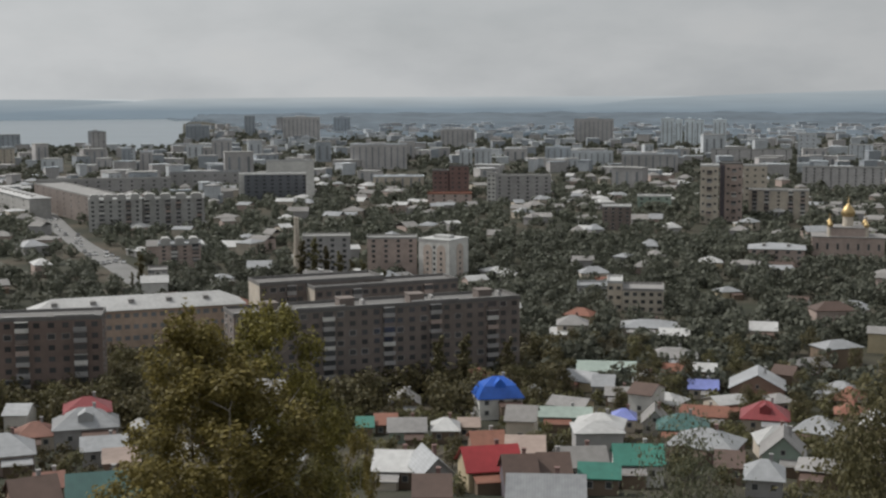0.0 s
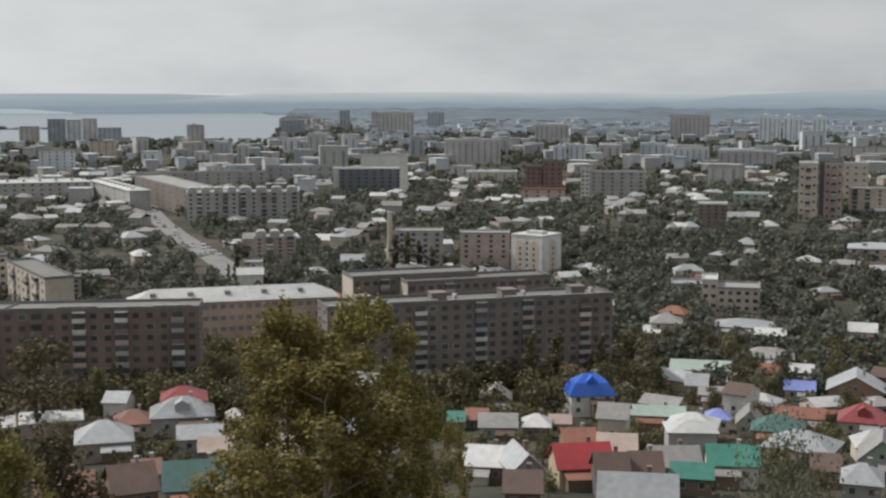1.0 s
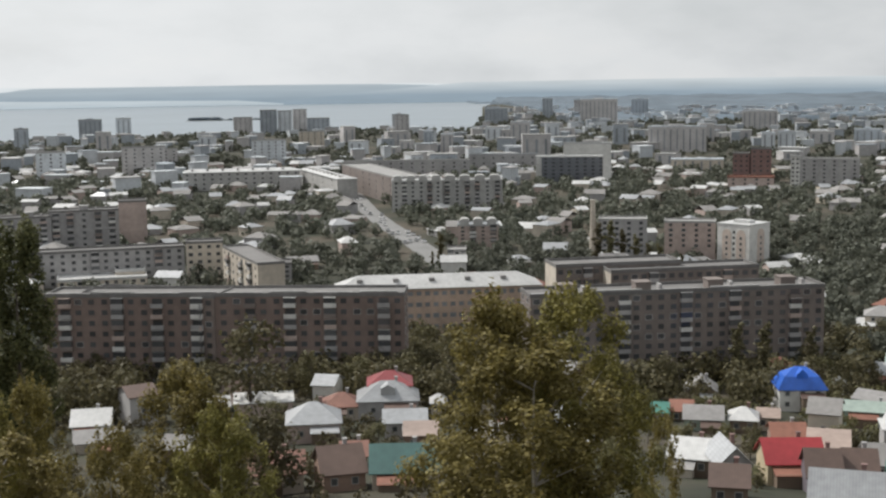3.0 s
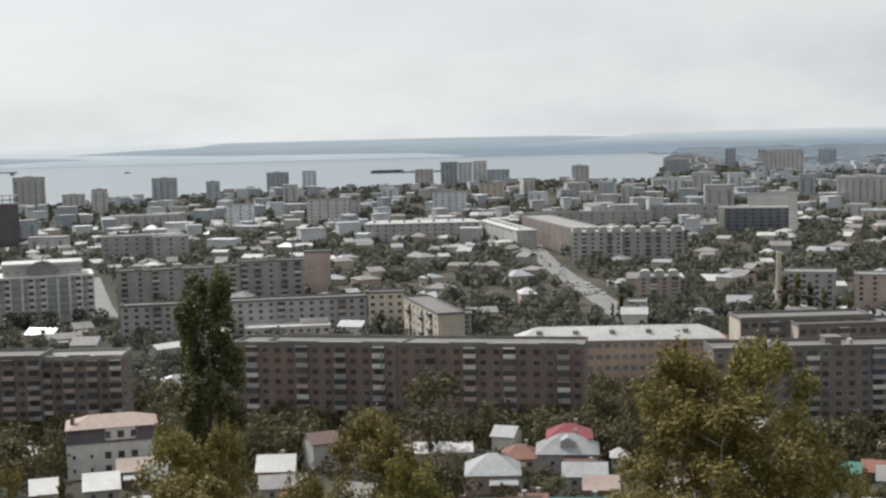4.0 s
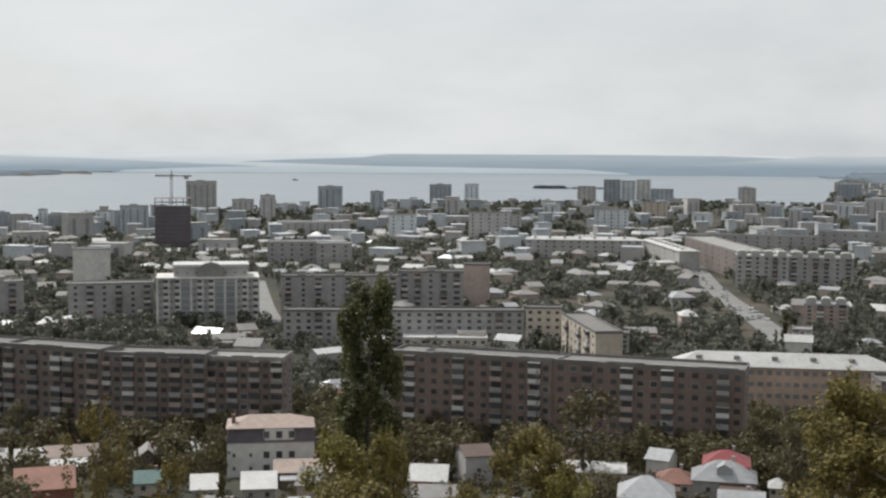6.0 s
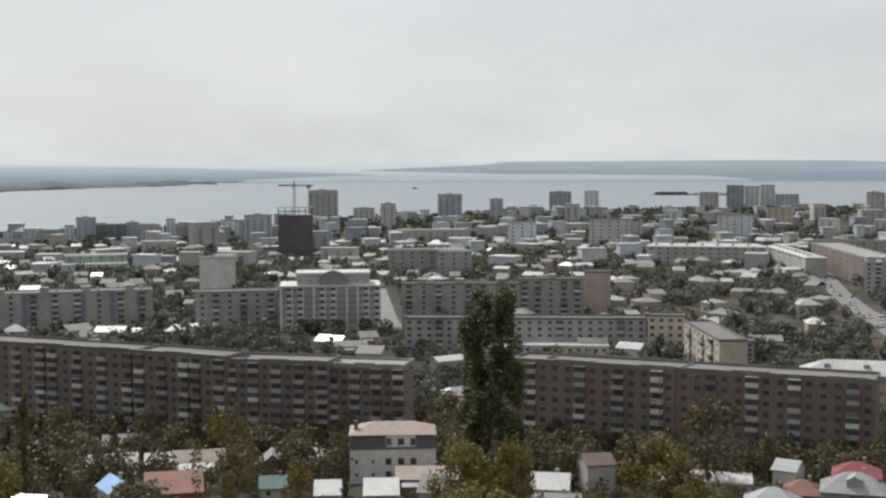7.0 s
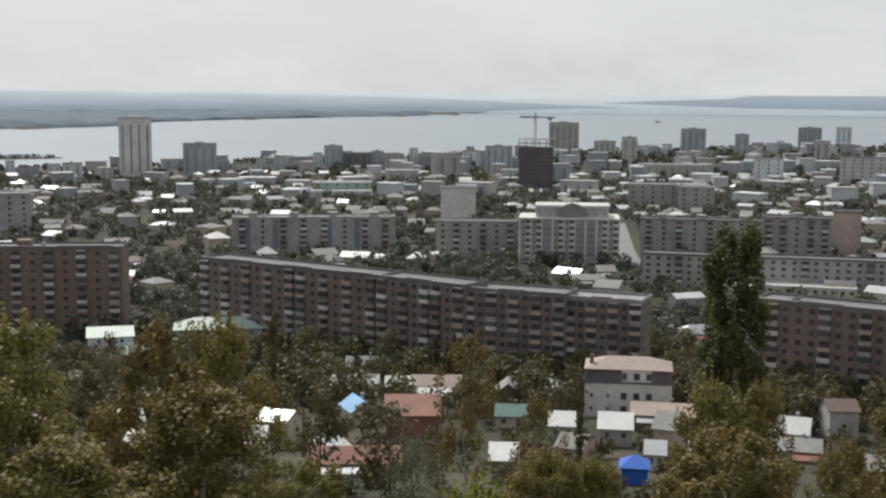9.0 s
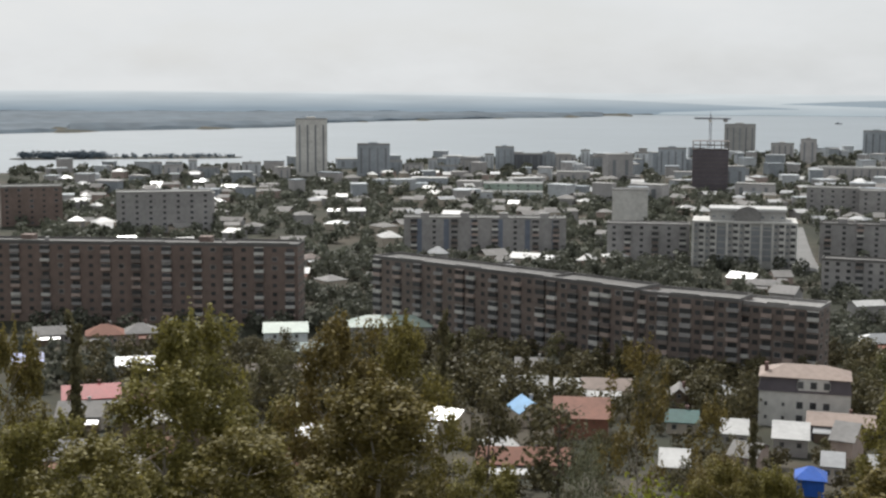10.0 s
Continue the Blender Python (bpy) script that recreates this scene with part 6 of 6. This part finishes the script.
# ---- single buildings ----
guest_house(-182.5, 235.0, 4.3, 20.0, 35.6)
grand_house(-390.1, 454.1, 0, 45.4, 20.5, 38.3)
church(181.0, 632.9, 0, -15)
shell_building(-683.7, 794.5, 0, 28.7, 18, 40.1, 39.9)
crane(-687.4, 820.2, 0, 39.9, 56.8)
chimney_stack(-65.3, 571.3, 0, 24.8, 1.6)
STREET = [(-301.0, 952.8), (-272.9, 883.5), (-249.3, 823.5), (-222.7, 755.4), (-192.7, 686.2), (-171.0, 640.4), (-148.4, 591.3), (-120.4, 527.0)]
road("wide pale grey city street leading to the river", STREET, 12)
road("narrow pale lane beside the white complex", [(-466.7, 634.8), (-420.0, 574.8), (-381.2, 525.5), (-347.9, 484.9)], 9)
CAR = make_car()
car_rng = random.Random(5)
for i in range(34):
    k = car_rng.uniform(0.3, 5.8)
    a, b = Vector(STREET[int(k)]), Vector(STREET[int(k) + 1])
    p, n = a.lerp(b, k % 1), (b - a).normalized()
    p = p + Vector((-n.y, n.x)) * car_rng.choice((-4.8, -1.8, 1.8, 4.8))
    copy_thing(CAR, pose(p.x, p.y, land(p.x, p.y) + 0.13, 0, 0, math.degrees(math.atan2(n.y, n.x))))
bpy.data.batch_remove([*CAR.children_recursive, CAR])
island("low wooded river island with sandy banks", 60.3, 70, 1720, 60, 8, 3)
island("narrow dark wooded spit in the river", 20.5, 24.2, 3050, 60, 6, 4)
boat(*polar(34.6, 3680), 20)

# ---- near trees on the hillside ----
plant(POPLAR[0], -68.8, 110.6, 38.4, 30, wide=1.0)
plant(DARK[0], 20.6, 58.5, 14.6, 40, wide=0.75)
plant(BIRCH[0], -13.7, 68.7, 19.4, 47, wide=1.03)
plant(BIRCH[1], -9.6, 71.4, 20.3, 94, wide=0.93)
plant(BIRCH[2], -11.2, 66.1, 16.2, 141, wide=1.44)
plant(THIN[0], -4.0, 59.9, 11.6, 188, wide=0.50)
plant(SILVER[0], 11.0, 57.9, 10.9, 235, wide=0.49)
plant(BIRCH[1], -19.0, 39.9, 11.3, 282, wide=0.94)
plant(BIRCH[2], -17.2, 38.5, 9.2, 329, wide=0.96)
plant(BIRCH[0], -23.4, 34.2, 10.5, 16, wide=0.78)
plant(BIRCH[2], -23.0, 36.8, 10.9, 63, wide=0.62)
plant(BIRCH[1], -21.2, 32.0, 8.4, 110, wide=1.44)
plant(BIRCH[0], -56.9, 27.9, 18.1, 157, wide=1.06)
plant(BIRCH[2], -54.0, 24.8, 14.7, 204, wide=1.27)
plant(BIRCH[1], -49.1, 31.2, 16.8, 251, wide=0.82)
plant(BIRCH[2], -49.3, 34.4, 17.0, 298, wide=0.76)
plant(BIRCH[0], -45.1, 29.9, 12.8, 345, wide=1.52)
plant(BIRCH[1], -53.8, 17.6, 16.4, 32, wide=0.63)
plant(BIRCH[0], -43.7, 22.9, 10.1, 79, wide=1.62)
plant(BIRCH[2], -44.1, 17.5, 9.9, 126, wide=1.51)
plant(THIN[0], -61.6, 63.9, 20.6, 173, wide=0.64)
plant(THIN[1], -55.2, 64.2, 16.4, 220, wide=0.73)
plant(BIRCH[2], -29.7, 33.3, 8.4, 267, wide=1.07)
plant(SILVER[0], -37.3, 34.6, 9.0, 314, wide=0.31)
plant(BIRCH[1], -37.0, 29.0, 8.5, 1, wide=1.08)
plant(BRIGHT[0], -30.2, 30.3, 7.3, 48, wide=0.60)
plant(BIRCH[0], -27.6, 33.7, 8.0, 95, wide=0.87)
plant(BIRCH[1], -56.3, 33.0, 13.9, 142, wide=0.97)
plant(BIRCH[0], -48.6, 17.2, 11.5, 189, wide=1.23)
plant(BIRCH[2], -19.4, 35.3, 8.5, 236, wide=0.85)
plant(BIRCH[0], -18.5, 41.2, 9.3, 283, wide=0.79)
plant(BIRCH[1], -28.2, 32.0, 8.1, 330, wide=0.98)
plant(BIRCH[2], -28.0, 34.6, 8.0, 17, wide=0.75)
plant(BROAD[0], -67.6, 172.3, 14.6, 64, wide=0.75)
plant(BROAD[1], -67.3, 172.5, 13.0, 111, wide=1.10)
plant(BROAD[2], -139.0, 130.8, 16.4, 158, wide=1.02)
plant(BROAD[3], -153.7, 129.5, 16.4, 205, wide=0.75)
plant(SPIRE[0], -237.6, 96.5, 29.7, 252, wide=0.66)
plant(SPIRE[0], -124.0, 157.7, 13.8, 299, wide=0.73)
plant(SPIRE[0], -1.5, 322.0, 17.3, 346, wide=1.07)
plant(SPIRE[0], 5.1, 321.9, 17.4, 33, wide=1.12)
plant(SPIRE[0], -216.9, 170.7, 26.9, 80, wide=0.51)
plant(BROAD[4], -107.7, 267.3, 22.5, 127, wide=1.12)
plant(BROAD[0], -64.4, 280.8, 17.7, 174, wide=0.93)

# ---- trees and low houses of the city ----
plant(SPIRE[0], -59.7, 541.7, 20.9, 60, wide=1.1)
plant(SPIRE[0], -54.6, 542.2, 22.6, 82, wide=1.1)
plant(SPIRE[0], -49.5, 542.7, 19.3, 104, wide=1.1)
plant(SPIRE[0], -43.9, 543.2, 17.5, 128, wide=1.1)
plant(SPIRE[0], -38.8, 543.6, 14.2, 150, wide=1.1)
plant(SPIRE[0], -34.2, 543.9, 14.2, 170, wide=1.1)
plant(SPIRE[0], -25.0, 544.4, 11.0, 210, wide=1.1)
plant(SPIRE[0], -21.6, 544.5, 9.3, 225, wide=1.1)
plant(SPIRE[0], -17.5, 544.7, 8.4, 243, wide=1.1)
plant(SPIRE[0], -125.1, 530.5, 16.1, 140, wide=1.1)
plant(SPIRE[0], -128.6, 529.7, 7.5, 125, wide=1.1)
plant(SPIRE[0], -117.5, 532.2, 7.1, 173, wide=1.1)
scatter(SPIRE, 26, (-5, 55), (325, 345), (12, 17), 2)
scatter_houses(90, (-20, -1), (205, 345), 41, (5, 10), 1, 3.5)
scatter_houses(45, (8, 68), (205, 310), 40, (4, 8), 1, 3.5)
scatter_houses(30, (-20, 3), (335, 600), 42, windows=0, gap=6.0)
scatter_houses(50, (2, 46), (400, 620), 43, windows=0, gap=5.0)
scatter_houses(26, (46, 68), (400, 620), 44, windows=0, gap=5.0)
house_mass("low white-roofed houses spread through the town", 640, (-20, 68), (560, 1200), (3, 6), 45, (6, 13), 3, True)
scatter_city(70, (-20, 16), (1100, 1700), (7, 17), 46)
scatter_city(60, (12, 68), (950, 1700), (6, 15), 47)
house_mass("pale hazy houses of the far city", 700, (-21, 11), (1250, 3000), (4, 14), 48, (7, 22))
house_mass("pale hazy houses towards the river bank", 520, (10, 69), (900, 2100), (4, 13), 49, (7, 20))
scatter(BROAD, 210, (-4, 64), (300, 375), (8.5, 12.5), 11)
scatter(BROAD, 110, (-20, -2), (300, 400), (6, 10), 12)
scatter(BUSH, 240, (-20, 66), (185, 315), (2.5, 5.5), 13, 0.8)
scatter(BROAD, 60, (8, 66), (195, 300), (4, 7), 14, 1.5)
scatter(BROAD, 30, (-20, 8), (185, 300), (4, 7), 15, 1.5)
tree_mass("dense dark green belt of trees before the long blocks", 1100, (-5, 68), (292, 385), (3.8, 6.0), 18, 190, 0.125, "leaf", 0.85)
tree_mass("dark green orchard trees between the small houses", 300, (-21, 8), (195, 330), (1.6, 3.2), 19, 90, 0.2, "leaf", 0.8)
tree_mass("dark green garden trees at the foot of the slope", 900, (8, 68), (170, 330), (1.3, 2.6), 23, 90, 0.19, "leaf", 0.85)
# from here outwards the tree masses use the leaf colour with painted haze
tree_mass("dense dark green gardens of the low town", 1400, (-21, 3), (330, 700), (3.4, 5.6), 20, 80, 0.22, "hazy_leaf", 0.7)
tree_mass("dark green courtyard trees between the blocks", 1700, (2, 70), (350, 600), (3.2, 5.4), 21, 80, 0.22, "hazy_leaf", 0.7)
tree_mass("haze-greyed green trees in the middle of the city", 5000, (-21, 70), (600, 1100), (3.2, 5.8), 22, 40, 0.31, "hazy_leaf", 0.65)
tree_mass("dark street and garden trees across the far city", 8500, (-21, 70), (1050, 2700), (4, 8), 17, 22, 0.42, "hazy_leaf", 0.5)
for kind in (BROAD, BUSH, BIRCH, THIN, DARK, SILVER, BRIGHT, POPLAR, SPIRE):
    for proto in kind:
        bpy.data.batch_remove([*proto.children_recursive, proto])
